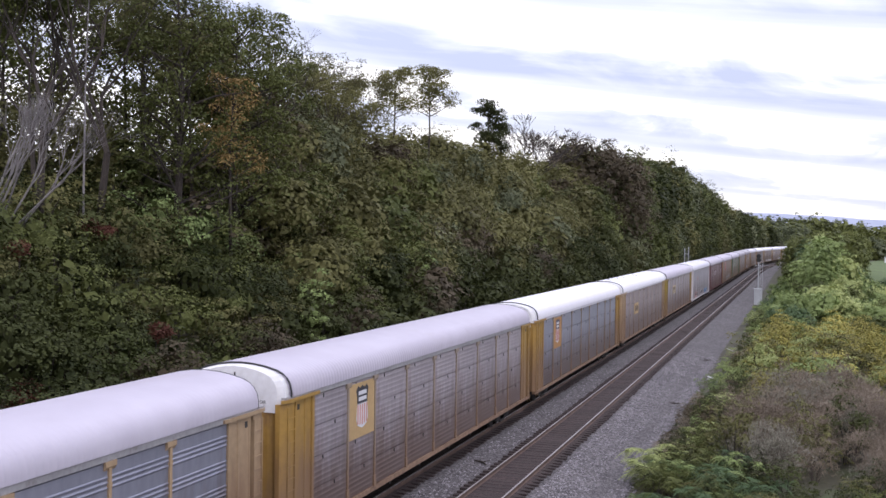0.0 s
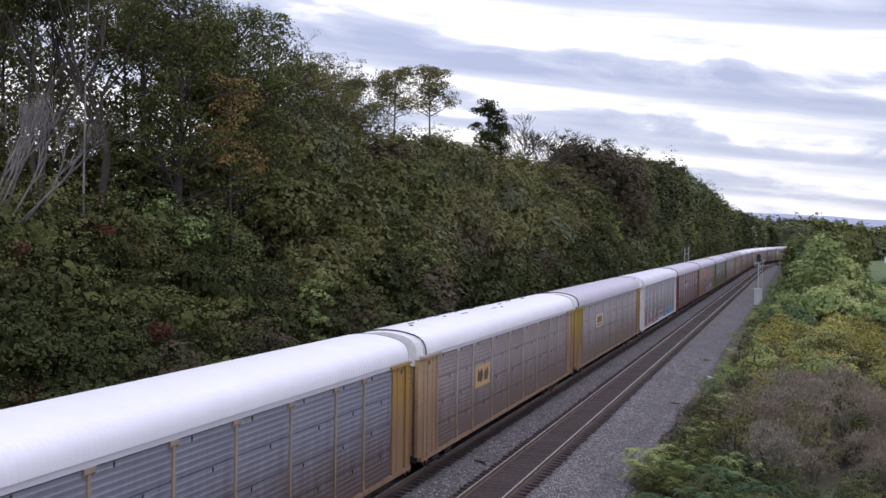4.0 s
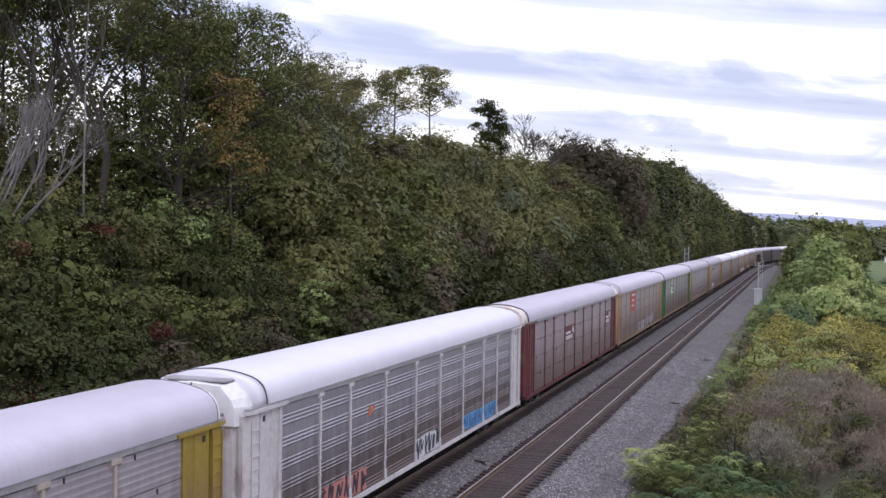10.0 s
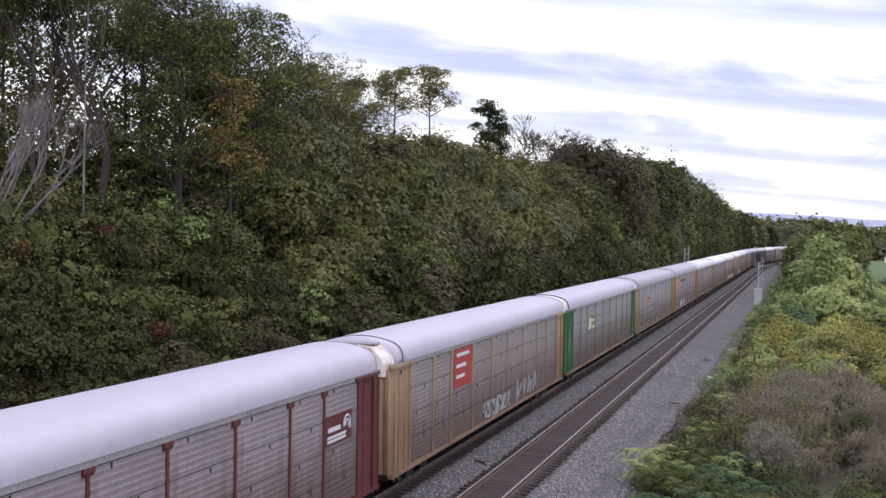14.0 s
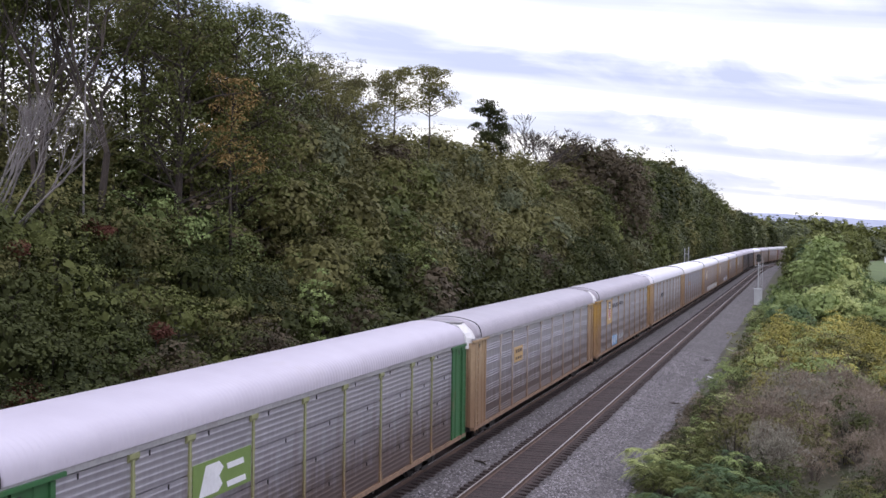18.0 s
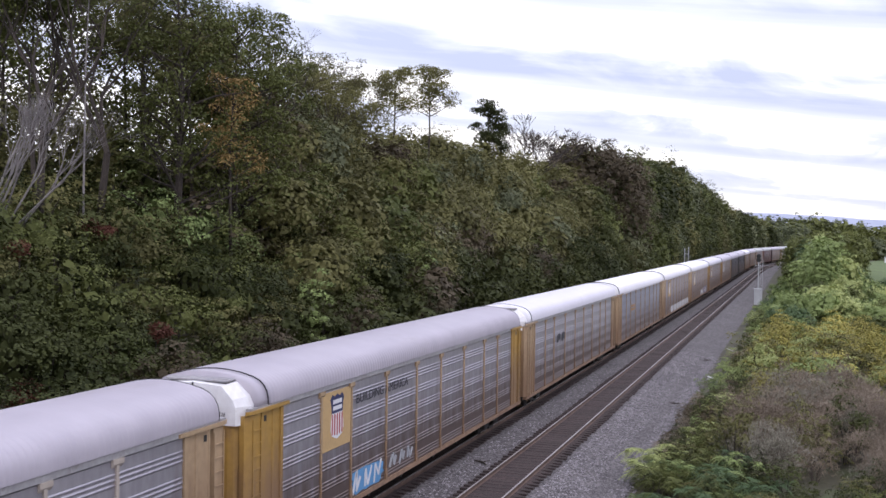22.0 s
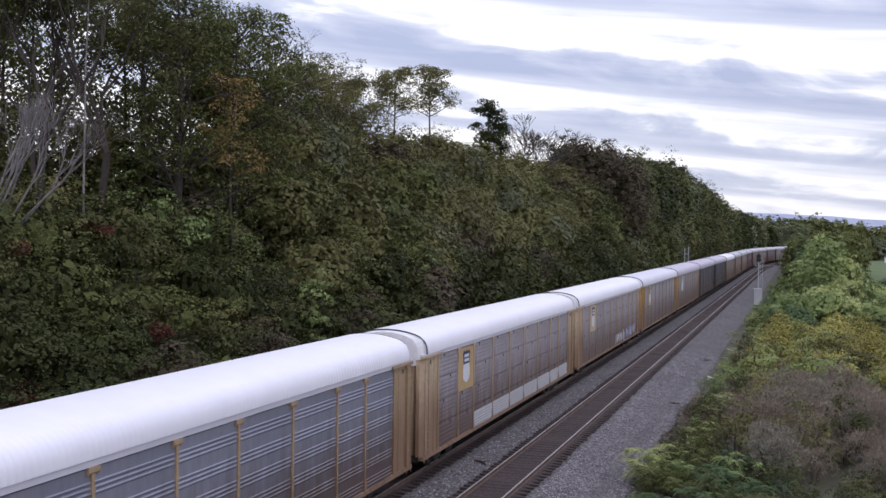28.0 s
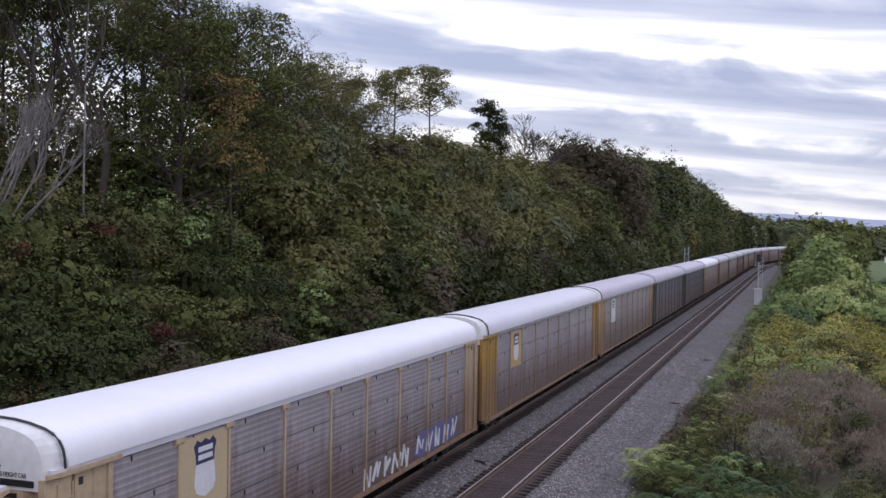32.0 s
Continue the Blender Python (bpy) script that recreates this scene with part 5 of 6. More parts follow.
def truck_parts():
    fr = Build()
    for s in (-1, 1):
        p, r = sorted((s * 0.93, s * 1.13))
        fr.extrude([(p, 0.30), (r, 0.30), (r, 0.56), (p, 0.56)], -1.15, 1.15)
        for y in (-0.88, 0.88):
            fr.box(p - 0.02, r + 0.02, y - 0.18, y + 0.18, 0.28, 0.64)
        fr.box(p, r, -0.35, 0.35, 0.18, 0.70)
    fr.box(-1.0, 1.0, -0.25, 0.25, 0.3, 0.6)
    wh = Build().tube([(0.70, 0, 0), (0.735, 0, 0), (0.74, 0, 0), (0.84, 0, 0)], [0.46, 0.46, 0.42, 0.42], 12)
    wh.tube([(0.0, 0, 0), (0.95, 0, 0)], [0.08, 0.08], 5)
    return fr.mesh("truck_frame", M_DARK), wh.mesh("wheel", M_DARK)


FRAME = frame_mesh()
TRUCK, WHEEL = truck_parts()
COUPLER = Build().box(-0.14, 0.14, -HALF - 0.72, -HALF + 0.4, 0.70, 0.98, 0.03).mesh("coupler", M_DARK)
ROOF_CACHE, TRIM_CACHE, PANEL_CACHE = {}, {}, {}
BACK = pose(0, 0, 0, 0, 0, 180)


M_SILL = mat("sill_rust", (0.15, 0.088, 0.060), (0.28, 0.175, 0.115), 0.8, coarse=0.6, fine=5, dirt=(0.08, 0.055, 0.048), dirt_amount=0.4, dirt_scale=1.2)


def trim_set(key):
    if key not in TRIM_CACHE:
        t = TRIMS[key]
        bar = corner_bar_mesh(t)
        sill = Build().extrude([(1.40, 0.80), (1.60, 0.80), (1.60, SILL - 0.002), (1.40, SILL - 0.002)], -HALF + 0.05, HALF - 0.05).mesh("side_sill", t if key in ("white", "maroon", "black", "yellow") else M_SILL)
        TRIM_CACHE[key] = dict(post=post_mesh(t), end=end_panel_mesh(t), ladder=ladder_mesh(t), door=door_mesh(t), bar=bar, sill=sill)
    return TRIM_CACHE[key]


RAILTOPS = {pale: Build().extrude([(1.45, TOP + 0.032), (1.58, TOP + 0.032), (1.59, 4.805), (1.45, 4.805)], -HALF + 0.06, HALF - 0.06).mesh("top_rail", ROOFS["pale"] if pale else M_RAIL_GREY) for pale in (False, True)}
ENDBAR = Build().box(0.28, 1.16, -HALF - 0.175, -HALF - 0.10, 4.45, 4.58, 0.01).mesh("end_bar", M_BLACK)
# dark strip laid on the groove floor supplies the shade of the gap
GAP_SHADE = Build().box(1.452, 1.466, -HALF + 0.612, -HALF + 0.698, SILL + 0.01, TOP - 0.01).mesh("joint", M_DARK)
# black block just proud of the plate; the recess's shade is only coloured
NOTCH = Build().box(1.53, 1.545, -HALF + 0.84, -HALF + 0.98, TOP - 0.26, TOP - 0.1, 0.005).mesh("recess", M_BLACK)
SEAM, LIP = seam_mesh(), lip_mesh()
# black block on the door face replaces the shaded hollow of a handhold
SLOT = Build().box(0.46, 0.80, -HALF - 0.160, -HALF - 0.12, 3.3, 3.44, 0.01).mesh("handhold", M_BLACK)
JOINT = Build().box(-0.022, 0.022, -HALF - 0.168, -HALF - 0.10, 4.43, 5.45).mesh("joint", M_BLACK)
STENCILS = [Build().box(x, x + w, -HALF - 0.172, -HALF - 0.13, z, z + h).mesh("stencil", M_BLACK) for x, w, z, h in ((0.12, 0.26, 4.80, 0.03), (0.45, 0.3, 4.22, 0.09), (0.38, 0.44, 4.06, 0.09))]


def height_notice():
    """The painted notice on the tops of the end doors."""
    cu = bpy.data.curves.new("lettering", "FONT")
    cu.body, cu.size, cu.extrude = "EXCESS HEIGHT CAR", 0.13, 0.003
    tmp = new("lettering", cu)
    bpy.context.view_layer.update()
    me = bpy.data.meshes.new_from_object(tmp.evaluated_get(bpy.context.evaluated_depsgraph_get()))
    bpy.data.objects.remove(tmp)
    me.materials.clear()
    me.materials.append(M_BLACK)
    xs = [v.co.x for v in me.vertices]
    k = 0.88 / (max(xs) - min(xs))
    for v in me.vertices:
        v.co = (0.10 + (v.co.x - min(xs)) * k, -HALF - 0.164 - v.co.z, 4.62 + v.co.y)
    return me


NOTICE = height_notice()
HOODS = {"white": hood_mesh(M_HOOD), "rust": hood_mesh(M_HOOD_RUST)}
COVERS = {k: cover_mesh(m) for k, m in ROOFS.items()}
CAP = cap_mesh(mat("cap_grey", (0.26, 0.25, 0.27), (0.40, 0.385, 0.41), 0.5, 0.3, dirt=(0.2, 0.16, 0.15), dirt_amount=0.35))
LOW_HOODS = {"white": hood_mesh(M_HOOD, 0.84, 0.11), "rust": hood_mesh(M_HOOD_RUST, 0.84, 0.11)}
WALLS = {"white": end_wall_mesh(M_HOOD), "rust": end_wall_mesh(M_HOOD_RUST)}
BAYS = []
_edges = (-PANEL_END,) + POSTS + (PANEL_END,)
for _a, _b in zip(_edges, _edges[1:]):
    BAYS.append(((_a + _b) / 2, round(_b - _a - 0.02, 3)))


def rack_car(trim, posts, side, roof, seams, label, hood="white", far=False, full=False, bar=False, cover=None):
    """A closed car-carrying wagon: roof, hoods, ribbed sides, posts, doors, running gear."""
    car = tagged(new("autorack_car"), label, "railway wagon", "wagons of the train")
    key = (roof, far, full)
    if key not in ROOF_CACHE:
        ROOF_CACHE[key] = roof_mesh(ROOFS[roof], 0.3 if far else 0.065, 0.0 if far else 0.029, STEP if full else 1.0, STEP)
    part("roof", ROOF_CACHE[key], car, label=f"{ {'white': 'white', 'patched': 'white patched', 'pale': 'pale', 'grey': 'grey', 'dull': 'dull grey', 'slate': 'slate-grey'}[roof]} corrugated metal roof")
    t, tp = trim_set(trim), trim_set(posts)
    for turn in (None, BACK):
        at = (turn or Matrix()) @ (pose(0, 0.19, 0) if full else Matrix())
        if full:
            if bar:
                part("end_bar", ENDBAR, car, at, "black bar across the end wall")
            part("end_wall", WALLS[hood], car, turn, "flat white end wall under the roof")
            part("roof_edge", LIP, car, turn, "black rubber edge")
        elif turn is None:
            part("roof_hood", HOODS[hood], car, turn, "white boxy roof end")
            part("roof_cover", COVERS[cover or roof], car, turn, "last sheet of the roof")
            part("hood_cap", CAP, car, turn, "bare grey metal sheet")
            part("roof_edge", SEAM, car, turn, "black rubber edge")
        else:
            part("roof_hood", LOW_HOODS[hood], car, turn, "low white roof end")
            part("hood_cap", CAP, car, turn @ pose(0, 0.03, -0.11), "bare grey metal sheet")
            part("roof_edge", LIP, car, turn, "black rubber edge")
        if not far:
            part("lettering", NOTICE, car, at, "small dark painted notice")
            part("joint", JOINT, car, at)
            for me in STENCILS:
                part("stencil", me, car, at, "small dark stencilled line")
        for leaf in (Matrix(), Matrix.Diagonal((-1, 1, 1, 1))):
            d = part("end_door", t["door"], car, at @ leaf)
            part("handhold", SLOT, d, label="handhold, its dark hollow put in as a black block")
            part("handhold", SLOT, d, pose(0, 0, -1.35), "handhold, its dark hollow put in as a black block")
        part("coupler", COUPLER, car, turn)
        part("top_rail", RAILTOPS[roof in ("white", "patched")], car, turn)
        part("side_sill", tp["sill"], car, turn)
        for p in POSTS:
            part("post", tp["post"], car, (turn or Matrix()) @ pose(0, p, 0))
        for mid, width in BAYS:
            k = (side, width, seams)
            if k not in PANEL_CACHE:
                PANEL_CACHE[k] = panel_mesh(width, SIDES[side], seams)
            part("side_panel", PANEL_CACHE[k], car, (turn or Matrix()) @ pose(0, mid, 0))
    flip = Matrix.Diagonal((-1, 1, 1, 1))
    for m in (Matrix(), flip, BACK, BACK @ flip):
        e = part("end_panel", t["end"], car, m, f"flat {TRIM_WORDS[trim]} corner panel")
        part("joint", GAP_SHADE, e, label="dark strip for the shade in the gap beside the ladder")
        part("recess", NOTCH, e, label="recess, its shade put in as a black block")
        part("ladder", t["ladder"], e)
        part("top_bar", t["bar"], e)
    part("underframe", FRAME, car)
    for y in (-10.0, 10.0):
        tr = part("truck", TRUCK, car, pose(0, y, 0))
        for wy in (-0.88, 0.88):
            part("wheel", WHEEL, tr, pose(0, wy, 0.42))
            part("wheel", WHEEL, tr, pose(0, wy, 0.42, 0, 0, 180))
    return car


def slab(poly, x0, x1, name, material):
    """A flat plate on the car's side: outline in y and z, from x0 out to x1."""
    n = len(poly)
    v = [(x, y, z) for x in (x0, x1) for y, z in poly]
    f = [tuple(reversed(range(n))), tuple(n + i for i in range(n))]
    f += [(i, (i + 1) % n, n + (i + 1) % n, n + i) for i in range(n)]
    return mesh_of(name, v, f, material)


def paint(name, c, rough=0.5):
    return mat(name, tuple(0.85 * k for k in c), c, rough, coarse=1.5, fine=10, dirt=(0.2, 0.16, 0.14), dirt_amount=0.2, dirt_scale=2.5)


M_NAVY = paint("paint_navy", (0.030, 0.035, 0.11))
M_WHITE = paint("paint_white", (0.72, 0.72, 0.76))
M_RED = paint("paint_red", (0.42, 0.05, 0.045))
M_PINK = paint("paint_faded_red", (0.62, 0.27, 0.22))
M_PLATE_TAN = paint("paint_plate_tan", (0.52, 0.35, 0.17))
M_PLATE_ORANGE = paint("paint_plate_orange", (0.46, 0.23, 0.075))
M_PLATE_PALE = paint("paint_plate_pale", (0.55, 0.43, 0.28))
M_BROWN_INK = paint("paint_brown", (0.10, 0.06, 0.04))
M_MAROON = paint("paint_maroon", (0.11, 0.025, 0.028))
M_GREEN_SIGN = paint("paint_green", (0.16, 0.24, 0.07))
M_INK = paint("paint_dark", (0.035, 0.035, 0.05))
M_SPRAY_BLUE = paint("spray_blue", (0.10, 0.28, 0.52))
M_SPRAY_DEEP = paint("spray_deep_blue", (0.045, 0.13, 0.30))
M_SPRAY_RED = paint("spray_red", (0.50, 0.20, 0.18))
M_SPRAY_WHITE = paint("spray_white", (0.62, 0.62, 0.66))
M_SPRAY_VIOLET = paint("spray_violet", (0.12, 0.11, 0.24))
M_SPRAY_GREY = paint("spray_grey", (0.36, 0.37, 0.40))
M_SPRAY_ORANGE = paint("spray_orange", (0.55, 0.16, 0.08))
M_REPAIR = paint("paint_repair_panel", (0.44, 0.43, 0.45))
OUT = 1.563          # just proud of the ribs


def rect(y0, y1, z0, z1):
    return [(y0, z0), (y1, z0), (y1, z1), (y0, z1)]


def emblem(car, y, z0, z1, w, flag, plate=None, faded=False):
    """A shield: dark head with two white bars, striped or white body, on a plate."""
    if plate:
        part("emblem_plate", slab(rect(y - w * 1.26, y + w * 1.26, z0 - 0.28, z1 + 0.10), 1.50, OUT, "emblem_plate", plate), car, label="flat painted plate")
    h = z1 - z0
    head = [(-0.62, 0.58), (0.62, 0.58), (0.66, 0.74), (0.78, 0.90), (0.55, 1.0), (0.3, 0.94), (0, 1.0), (-0.3, 0.94), (-0.55, 1.0), (-0.78, 0.90), (-0.66, 0.74)]
    body = [(-0.62, 0.58), (-0.70, 0.40), (-0.74, 0.22), (-0.60, 0.09), (-0.25, 0.03), (0, 0.0), (0.25, 0.03), (0.60, 0.09), (0.74, 0.22), (0.70, 0.40), (0.62, 0.58)]
    half = w * 0.78

    def at(pts, x0, x1, name, m, grow=1.0):
        return slab([(y + px * half * grow, z0 + (0.5 + (pz - 0.5) * grow) * h) for px, pz in pts], x0, x1, name, m)

    b = part("emblem", at(body, OUT, OUT + 0.008, "emblem", M_WHITE), car, label="shield emblem")
    part("emblem_head", at(head, OUT, OUT + 0.009, "emblem_head", M_INK if faded else M_NAVY), b)
    for zz in (0.83, 0.69):
        part("white_bar", slab(rect(y - half * 0.5, y + half * 0.5, z0 + (zz - 0.045) * h, z0 + (zz + 0.045) * h), OUT + 0.008, OUT + 0.014, "white_bar", M_WHITE), b)
    if flag:
        for k in range(5):
            s = -0.56 + k * 0.28
            low = 0.06 + 0.05 * abs(s)
            part("stripe", slab(rect(y + (s - 0.065) * half, y + (s + 0.065) * half, z0 + (low + 0.02) * h, z0 + 0.56 * h), OUT + 0.006, OUT + 0.012, "stripe", M_PINK if faded else M_RED), b)


def scrawl(car, seed, y0, y1, z0, z1, fill, line, count):
    """Sprayed marks: crowded slanting strokes over a ragged patch; they spell nothing."""
    r = random.Random(seed)
    w, h = (y1 - y0) / count, z1 - z0
    if line:
        pts = []
        for i in range(26):
            t = 2 * math.pi * i / 26
            cx, cz = math.cos(t), math.sin(t)
            q = r.uniform(0.86, 1.1) / max(abs(cx), abs(cz))
            pts.append(((y0 + y1) / 2 + (y1 - y0) * 0.5 * cx * q, (z0 + z1) / 2 + h * 0.5 * cz * q))
        part("graffiti", slab(pts, 1.50, OUT - 0.004, "graffiti", fill), car, label="ragged patch of spray paint")
    for k in range(count):
        a = y0 + w * (k + 0.04)
        zig = [(r.uniform(0, 0.25), r.uniform(0, 0.2)), (r.uniform(0.2, 0.5), r.uniform(0.8, 1)), (r.uniform(0.45, 0.75), r.uniform(0, 0.4)), (r.uniform(0.75, 1.05), r.uniform(0.6, 1))]
        for (p, q), (p2, q2) in zip(zig, zig[1:]):
            tw = min(w * 0.14, 0.07) * r.uniform(0.7, 1.2)
            j = [r.uniform(-0.08, 0.08) for _ in range(4)]
            p, q, p2, q2 = p + j[0], q + j[1], p2 + j[2], q2 + j[3]
            d = Vector((p2 - p, q2 - q)).normalized()
            nx, nz = -d.y * tw, d.x * tw
            pts = [(a + w * 0.9 * p + nx, z0 + h * q + nz), (a + w * 0.9 * p - nx, z0 + h * q - nz), (a + w * 0.9 * p2 - nx, z0 + h * q2 - nz), (a + w * 0.9 * p2 + nx, z0 + h * q2 + nz)]
            part("graffiti", slab(pts, 1.50, OUT + 0.001 * r.randrange(6), "graffiti", line or fill), car)


def bars(car, y0, y1, z0, z1, m, name="mark", widths=(1, 0.35, 1, 0.35, 1)):
    total = sum(widths)
    y = y0
    for k, w in enumerate(widths):
        step = (y1 - y0) * w / total
        if k % 2 == 0:
            part(name, slab(rect(y, y + step, z0, z1), OUT, OUT + 0.007, name, m), car)
        y += step


def words(car, text, y0, y1, z, size, m):
    """Lettering on the car's side, reading from the front end to the back."""
    cu = bpy.data.curves.new("lettering", "FONT")
    cu.body, cu.size, cu.extrude = text, size, 0.003
    tmp = new("lettering", cu)
    bpy.context.view_layer.update()
    me = bpy.data.meshes.new_from_object(tmp.evaluated_get(bpy.context.evaluated_depsgraph_get()))
    bpy.data.objects.remove(tmp)
    me.materials.clear()
    me.materials.append(m)
    xs = [v.co.x for v in me.vertices]
    k = (y1 - y0) / (max(xs) - min(xs))
    lo = min(xs)
    for v in me.vertices:
        v.co = (OUT + 0.004 + v.co.z, y0 + (v.co.x - lo) * k, z + v.co.y)
    return part("lettering", me, car, label="dark painted slogan letters")


CARS = []
#        ends     posts    side      roof      tiers
PLAN = [("tan", "tan", "blue", "grey", 6, "silver-blue autorack wagon with tan posts"),
        ("yellow", "dull", "rusty", "grey", 4, "weathered silver autorack wagon with yellow ends and shield emblem"),
        ("yellow", "dull", "blue", "white", 4, "silver-blue autorack wagon with yellow ends and orange plate"),
        ("tan", "pale", "brown", "patched", 4, "grimy brown autorack wagon with damaged white roof"),
        ("mustard", "pale", "rusty", "grey", 4, "weathered grey autorack wagon with mustard ends and pale plate"),
        ("white", "white", "silver", "pale", 6, "silver autorack wagon with white ends and spray-painted sides"),
        ("maroon", "maroon", "maroon", "grey", 4, "grimy silver autorack wagon with maroon ends and posts"),
        ("tan", "tan", "tan", "grey", 4, "grey autorack wagon with tan ends and red sign panel"),
        ("green", "olive", "silver", "grey", 4, "silver autorack wagon with green ends and green emblem"),
        ("tan", "pale", "silver", "slate", 6, "silver autorack wagon with tan ends and small tan plate"),
        ("yellow", "tan", "silver", "slate", 6, "silver autorack wagon with yellow ends, shield and slogan"),
        ("tan", "tan", "silver", "pale", 6, "silver autorack wagon with tan ends and small dark mark"),
        ("tan", "tan", "blue", "white", 6, "blue-grey autorack wagon with tan posts and white roof"),
        ("cream", "cream", "rusty", "white", 4, "grimy autorack wagon with cream ends and white-bodied shield"),
        ("cream", "cream", "rusty", "white", 4, "grimy autorack wagon with cream ends, shield and graffiti"),
        ("yellow", "dull", "rusty", "pale", 4, "weathered grey autorack wagon with dented pale roof"),
        ("tan", "dull", "tan", "grey", 4, "weathered tan autorack wagon with pale shield"),
        ("black", "black", "dark", "grey", 4, "dark grey autorack wagon with black ends"),
        ("black", "black", "dark", "grey", 4, "dark grey autorack wagon with black ends"),
        ("tan", "dull", "tan", "white", 4, "weathered tan autorack wagon")]
MORE = [("tan", "dull", "rusty", "dull", 4, "weathered grey autorack wagon"), ("maroon", "maroon", "brown", "dull", 4, "brown autorack wagon with maroon ends"),
        ("black", "tan", "tan", "grey", 4, "weathered tan autorack wagon with dark ends")]
for i in range(32):
    spec = PLAN[i] if i < len(PLAN) else MORE[i % 3]
    spec = spec if i < 20 else (*spec[:4], 2, spec[5])
    CARS.append(rack_car(*spec, hood="rust" if i in (6, 7) else "white", far=i > 17, full=i in (1, 2, 3, 4, 6, 8, 12, 13, 14, 15, 16) or i > 18, bar=i > 12, cover="white" if i == 11 else None))

SHIELD_Y = -8.365
emblem(CARS[1], SHIELD_Y, 3.08, 4.46, 0.8, True, M_PLATE_TAN, True)
emblem(CARS[2], SHIELD_Y, 3.08, 4.46, 0.8, True, M_PLATE_ORANGE)
part("notice", slab(rect(-6.9, -4.7, 2.62, 3.55), 1.50, OUT, "notice", M_PLATE_TAN), CARS[3], label="peeling tan plate")
for pts in ([(-6.6, 2.9), (-6.0, 2.8), (-5.7, 3.05), (-5.9, 3.4), (-6.3, 3.25), (-6.5, 3.42)], [(-5.6, 2.85), (-5.1, 2.8), (-4.9, 3.1), (-5.05, 3.38), (-5.35, 3.2), (-5.5, 3.4)]):
    part("mark", slab(pts, OUT, OUT + 0.007, "mark", M_BROWN_INK), CARS[3])
part("notice", slab(rect(-7.15, -4.45, 2.93, 3.82), 1.50, OUT, "notice", M_PLATE_PALE), CARS[4], label="pale yellow plate with dark marks")
bars(CARS[4], -6.6, -4.95, 3.22, 3.66, M_BROWN_INK, widths=(1, 0.25, 1, 0.25, 1))
bars(CARS[4], -6.75, -4.8, 3.04, 3.12, M_BROWN_INK, widths=(1,))
scrawl(CARS[5], 3, -9.0, -5.9, 1.0, 1.75, M_SPRAY_RED, M_INK, 5)
scrawl(CARS[5], 4, -1.3, 1.3, 1.0, 1.75, M_SPRAY_WHITE, M_INK, 6)
scrawl(CARS[5], 5, 4.4, 9.3, 1.0, 1.65, M_SPRAY_BLUE, M_SPRAY_DEEP, 7)
scrawl(CARS[5], 6, -5.9, -5.3, 3.3, 3.7, M_SPRAY_ORANGE, None, 1)
for y0, w, z0 in ((-4.22, 2.74, 2.93), (9.56, 1.9, 2.93)):
    sign = part("notice", slab(rect(y0, y0 + w, z0, z0 + 0.9), 1.50, OUT, "notice", M_MAROON), CARS[6], label="maroon plate with white curl and bars")
    for zz in (0.08, 0.2):
        part("white_bar", slab([(y0 + 0.06 * w, z0 + zz), (y0 + 0.74 * w, z0 + zz), (y0 + 0.78 * w, z0 + zz + 0.085), (y0 + 0.06 * w, z0 + zz + 0.085)], OUT, OUT + 0.007, "white_bar", M_WHITE), sign)
    part("white_bar", slab(rect(y0 + 0.08 * w, y0 + 0.55 * w, z0 + 0.40, z0 + 0.54), OUT, OUT + 0.007, "white_bar", M_WHITE), sign)
    b = Build()
    for r0 in (0.12, 0.24):
        arc = [(OUT + 0.004, y0 + 0.80 * w + r0 * math.cos(t * 0.3), z0 + 0.48 + r0 * 1.2 * math.sin(t * 0.3)) for t in range(-2, 12)]
        b.tube(arc, [0.035] * len(arc), 4)
    part("curl", b.mesh("curl", M_WHITE), sign, label="white curl")
sign = part("notice", slab(rect(-6.9, -4.5, 3.0, 4.6), 1.50, OUT, "notice", M_RED), CARS[7], label="red sign panel with white bars")
for zz, ww in ((4.28, 1.7), (3.82, 1.3), (3.38, 1.1)):
    part("white_bar", slab(rect(-6.6, -6.6 + ww, zz, zz + 0.14), OUT, OUT + 0.007, "white_bar", M_WHITE), sign)
scrawl(CARS[7], 8, -2.6, 2.0, 0.98, 1.75, M_SPRAY_GREY, M_INK, 4)
scrawl(CARS[7], 9, 3.0, 7.6, 1.0, 2.1, M_SPRAY_GREY, None, 4)
sign = part("notice", slab(rect(-7.15, -4.45, 2.95, 3.88), 1.50, OUT, "notice", M_GREEN_SIGN), CARS[8], label="olive green emblem plate")
for pts in ([(-6.9, 3.05), (-6.05, 3.05), (-5.85, 3.2), (-6.0, 3.42), (-5.8, 3.6), (-6.0, 3.78), (-6.6, 3.78), (-6.75, 3.4)],
            [(-5.6, 3.05), (-4.7, 3.05), (-4.75, 3.2), (-5.65, 3.2)], [(-5.6, 3.5), (-4.8, 3.5), (-4.85, 3.65), (-5.65, 3.65)]):
    part("white_bar", slab(pts, OUT, OUT + 0.007, "white_bar", M_WHITE), sign)
bars(CARS[8], -13.2, -12.9, 2.2, 3.6, M_WHITE, widths=(1,))
part("notice", slab(rect(-6.95, -5.3, 3.0, 3.75), 1.50, OUT, "notice", M_PLATE_TAN), CARS[9], label="small tan plate with dark bars")
bars(CARS[9], -6.7, -5.55, 3.45, 3.62, M_BROWN_INK)
bars(CARS[9], -6.7, -5.55, 3.12, 3.25, M_BROWN_INK)
emblem(CARS[10], SHIELD_Y, 3.08, 4.46, 0.8, True, M_PLATE_TAN)
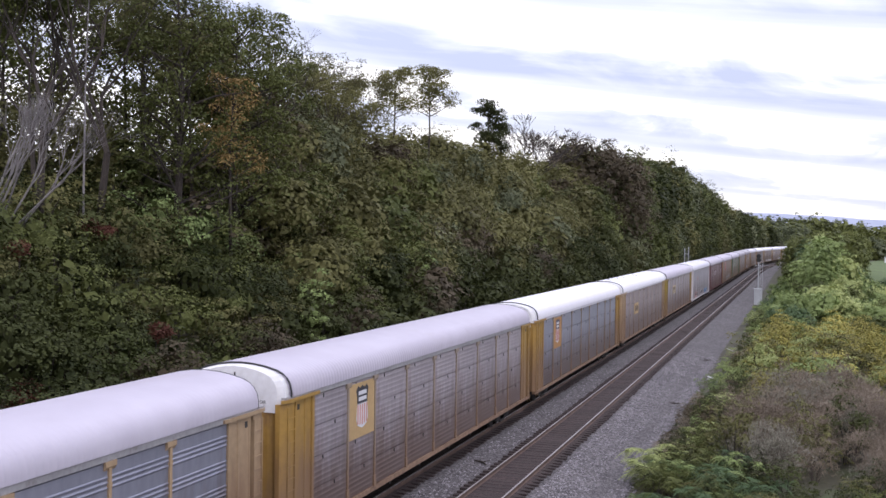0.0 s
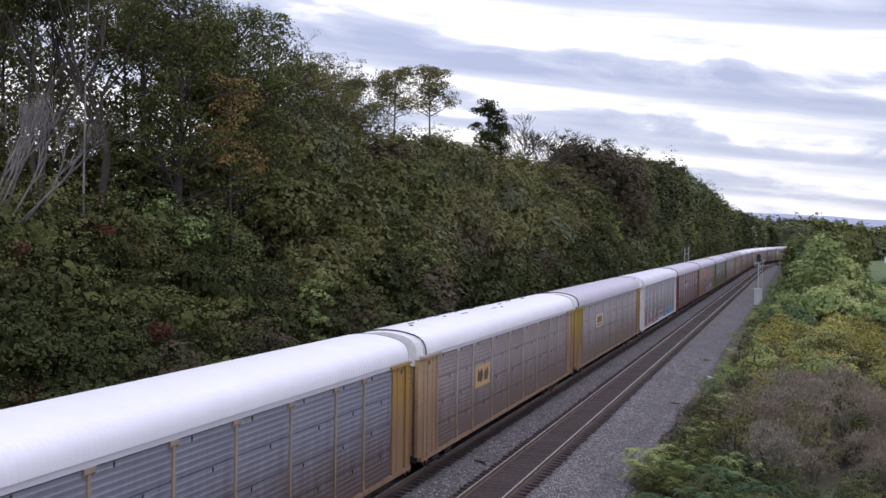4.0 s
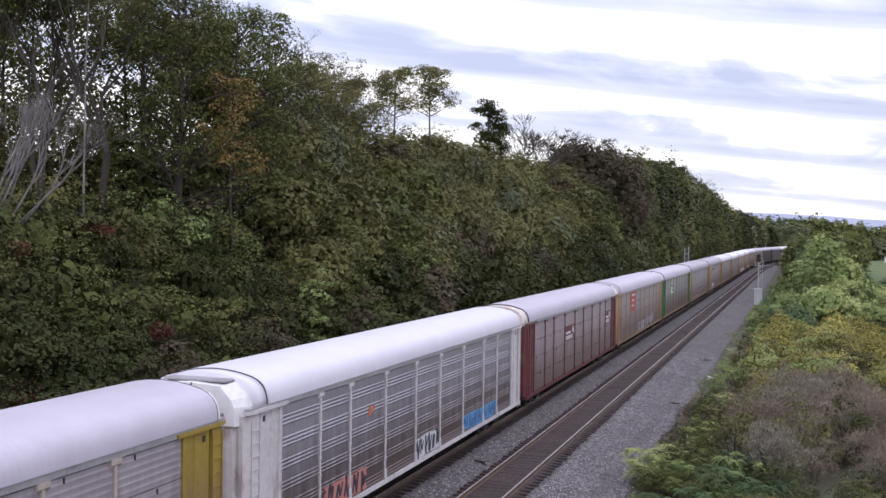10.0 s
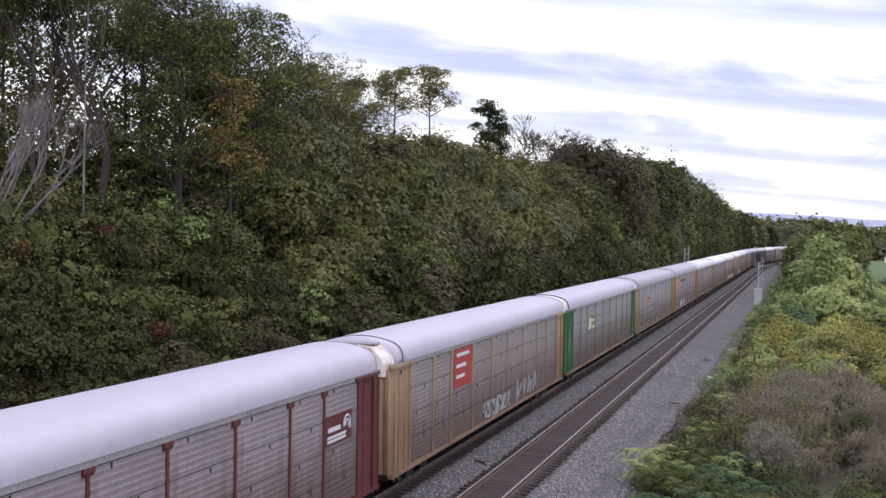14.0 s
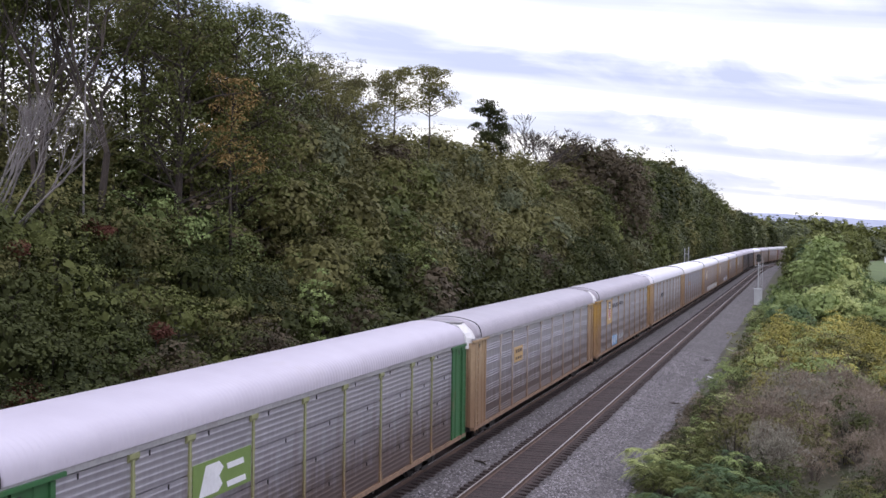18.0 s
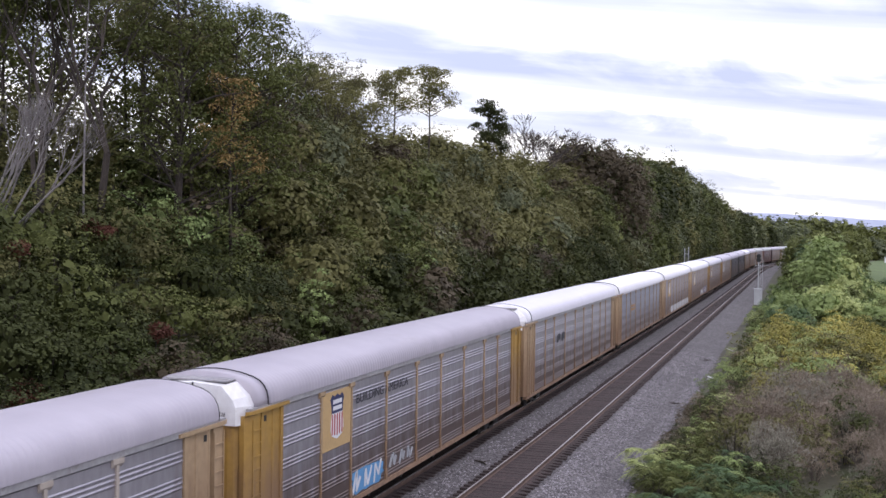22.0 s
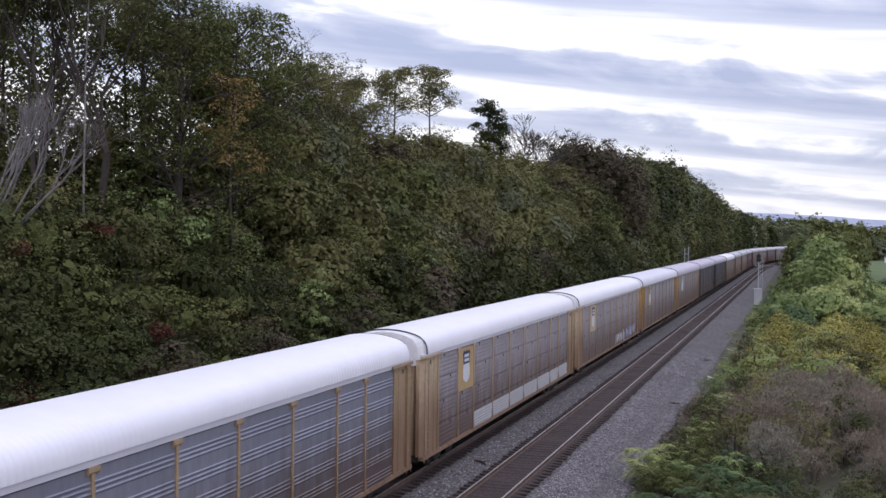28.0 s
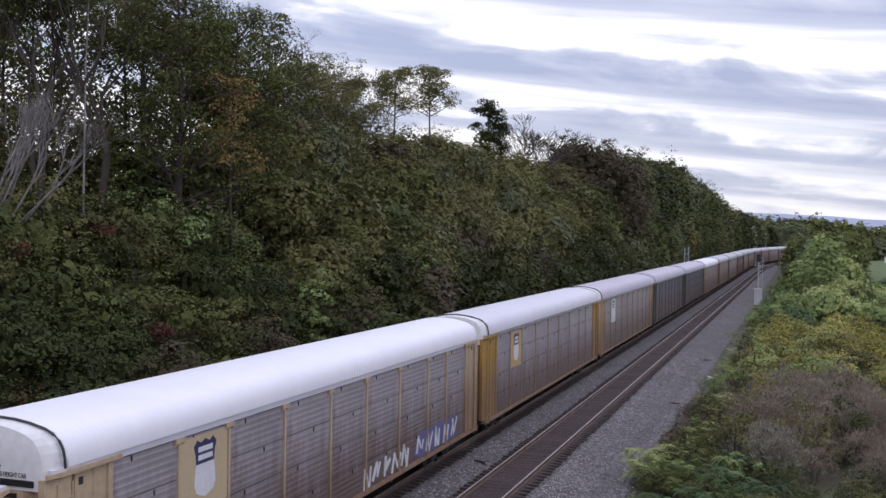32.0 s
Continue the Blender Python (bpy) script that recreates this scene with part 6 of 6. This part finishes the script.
words(CARS[10], "BUILDING AMERICA", -6.9, -2.3, 3.92, 0.42, M_INK)
scrawl(CARS[10], 12, -7.2, -4.6, 1.0, 1.75, M_SPRAY_BLUE, M_SPRAY_WHITE, 3)
scrawl(CARS[10], 13, -4.0, -1.6, 1.2, 1.7, M_SPRAY_GREY, None, 3)
for pts in ([(-6.6, 3.08), (-6.2, 3.08), (-5.95, 3.3), (-5.7, 3.12), (-5.6, 3.5), (-6.0, 3.58), (-6.45, 3.5)], [(-5.4, 3.12), (-4.95, 3.05), (-4.75, 3.2), (-4.5, 3.1), (-4.45, 3.5), (-4.8, 3.6), (-5.3, 3.52)]):
    part("mark", slab(pts, OUT, OUT + 0.007, "mark", M_INK), CARS[11], label="small dark painted emblem")
bars(CARS[12], -6.9, -5.0, 3.05, 3.25, M_PLATE_ORANGE, widths=(1, 0.4, 1, 0.4, 1))
bars(CARS[12], -6.9, -5.0, 3.35, 3.55, M_PLATE_ORANGE, widths=(1, 0.4, 1, 0.4, 1))
emblem(CARS[13], SHIELD_Y, 3.08, 4.46, 0.8, False, M_PLATE_TAN)
for mid, width in BAYS[2:]:
    prof = [(1.50, SILL), (1.565, SILL)]
    for k in range(5):
        a = SILL + 0.05 + k * 0.12
        prof += [(1.565, a), (1.580, a + 0.03), (1.580, a + 0.06), (1.565, a + 0.09)]
    prof += [(1.565, 1.62), (1.50, 1.62)]
    b = Build().extrude(prof, mid - width / 2 + 0.04, mid + width / 2 - 0.04)
    part("repair_panel", b.mesh("repair_panel", M_REPAIR), CARS[13], label="newer pale lower panel")
emblem(CARS[14], SHIELD_Y, 3.08, 4.46, 0.8, False, M_PLATE_PALE)
scrawl(CARS[14], 15, 1.0, 5.4, 0.98, 1.75, M_SPRAY_WHITE, None, 5)
scrawl(CARS[14], 16, 6.0, 11.0, 1.0, 1.95, M_SPRAY_VIOLET, M_SPRAY_WHITE, 5)
emblem(CARS[15], SHIELD_Y, 3.08, 4.46, 0.8, False, M_PLATE_TAN)
emblem(CARS[16], SHIELD_Y, 3.08, 4.46, 0.8, False, M_SPRAY_WHITE, True)
torn = random.Random(5)
for k in range(14):
    y, px = -11.5 + k * 1.45 + torn.uniform(-0.6, 0.6), torn.uniform(-0.6, 0.5)
    pts = []
    for i in range(9):
        t = 2 * math.pi * i / 9
        q = torn.uniform(0.45, 1.0)
        pts.append((px + 0.07 * q * math.cos(t), y + (0.2 + 0.22 * (k % 3)) * q * math.sin(t)))
    zz = 5.705 - 0.10 * px * px
    v = [(x, yy, zz + dz) for dz in (-0.05, 0.008) for x, yy in pts]
    f = [tuple(reversed(range(9))), tuple(range(9, 18))] + [(i, (i + 1) % 9, 9 + (i + 1) % 9, 9 + i) for i in range(9)]
    part("roof_patch", mesh_of("roof_patch", v, f, (M_DARK, M_DARK, M_SPRAY_GREY)[k % 3]), CARS[3], label="dark torn patch")


def travel(t):
    return 1.325 + 11.5155 * t + 0.5 * 0.02473 * t * t


def motions():
    for i, car in enumerate(CARS):
        mid0 = 54.7 + PITCH * (i - 2) + PITCH / 2
        rows = []
        for k in range(33):
            y = mid0 - travel(k)
            dx = xc(y + 9.5) - xc(y - 9.5)
            rows.append((float(k), pose((xc(y + 9.5) + xc(y - 9.5)) / 2, y, 0, 0, 0, -math.degrees(math.atan2(dx, 19.0)))))
        walk(car, rows)


motions()
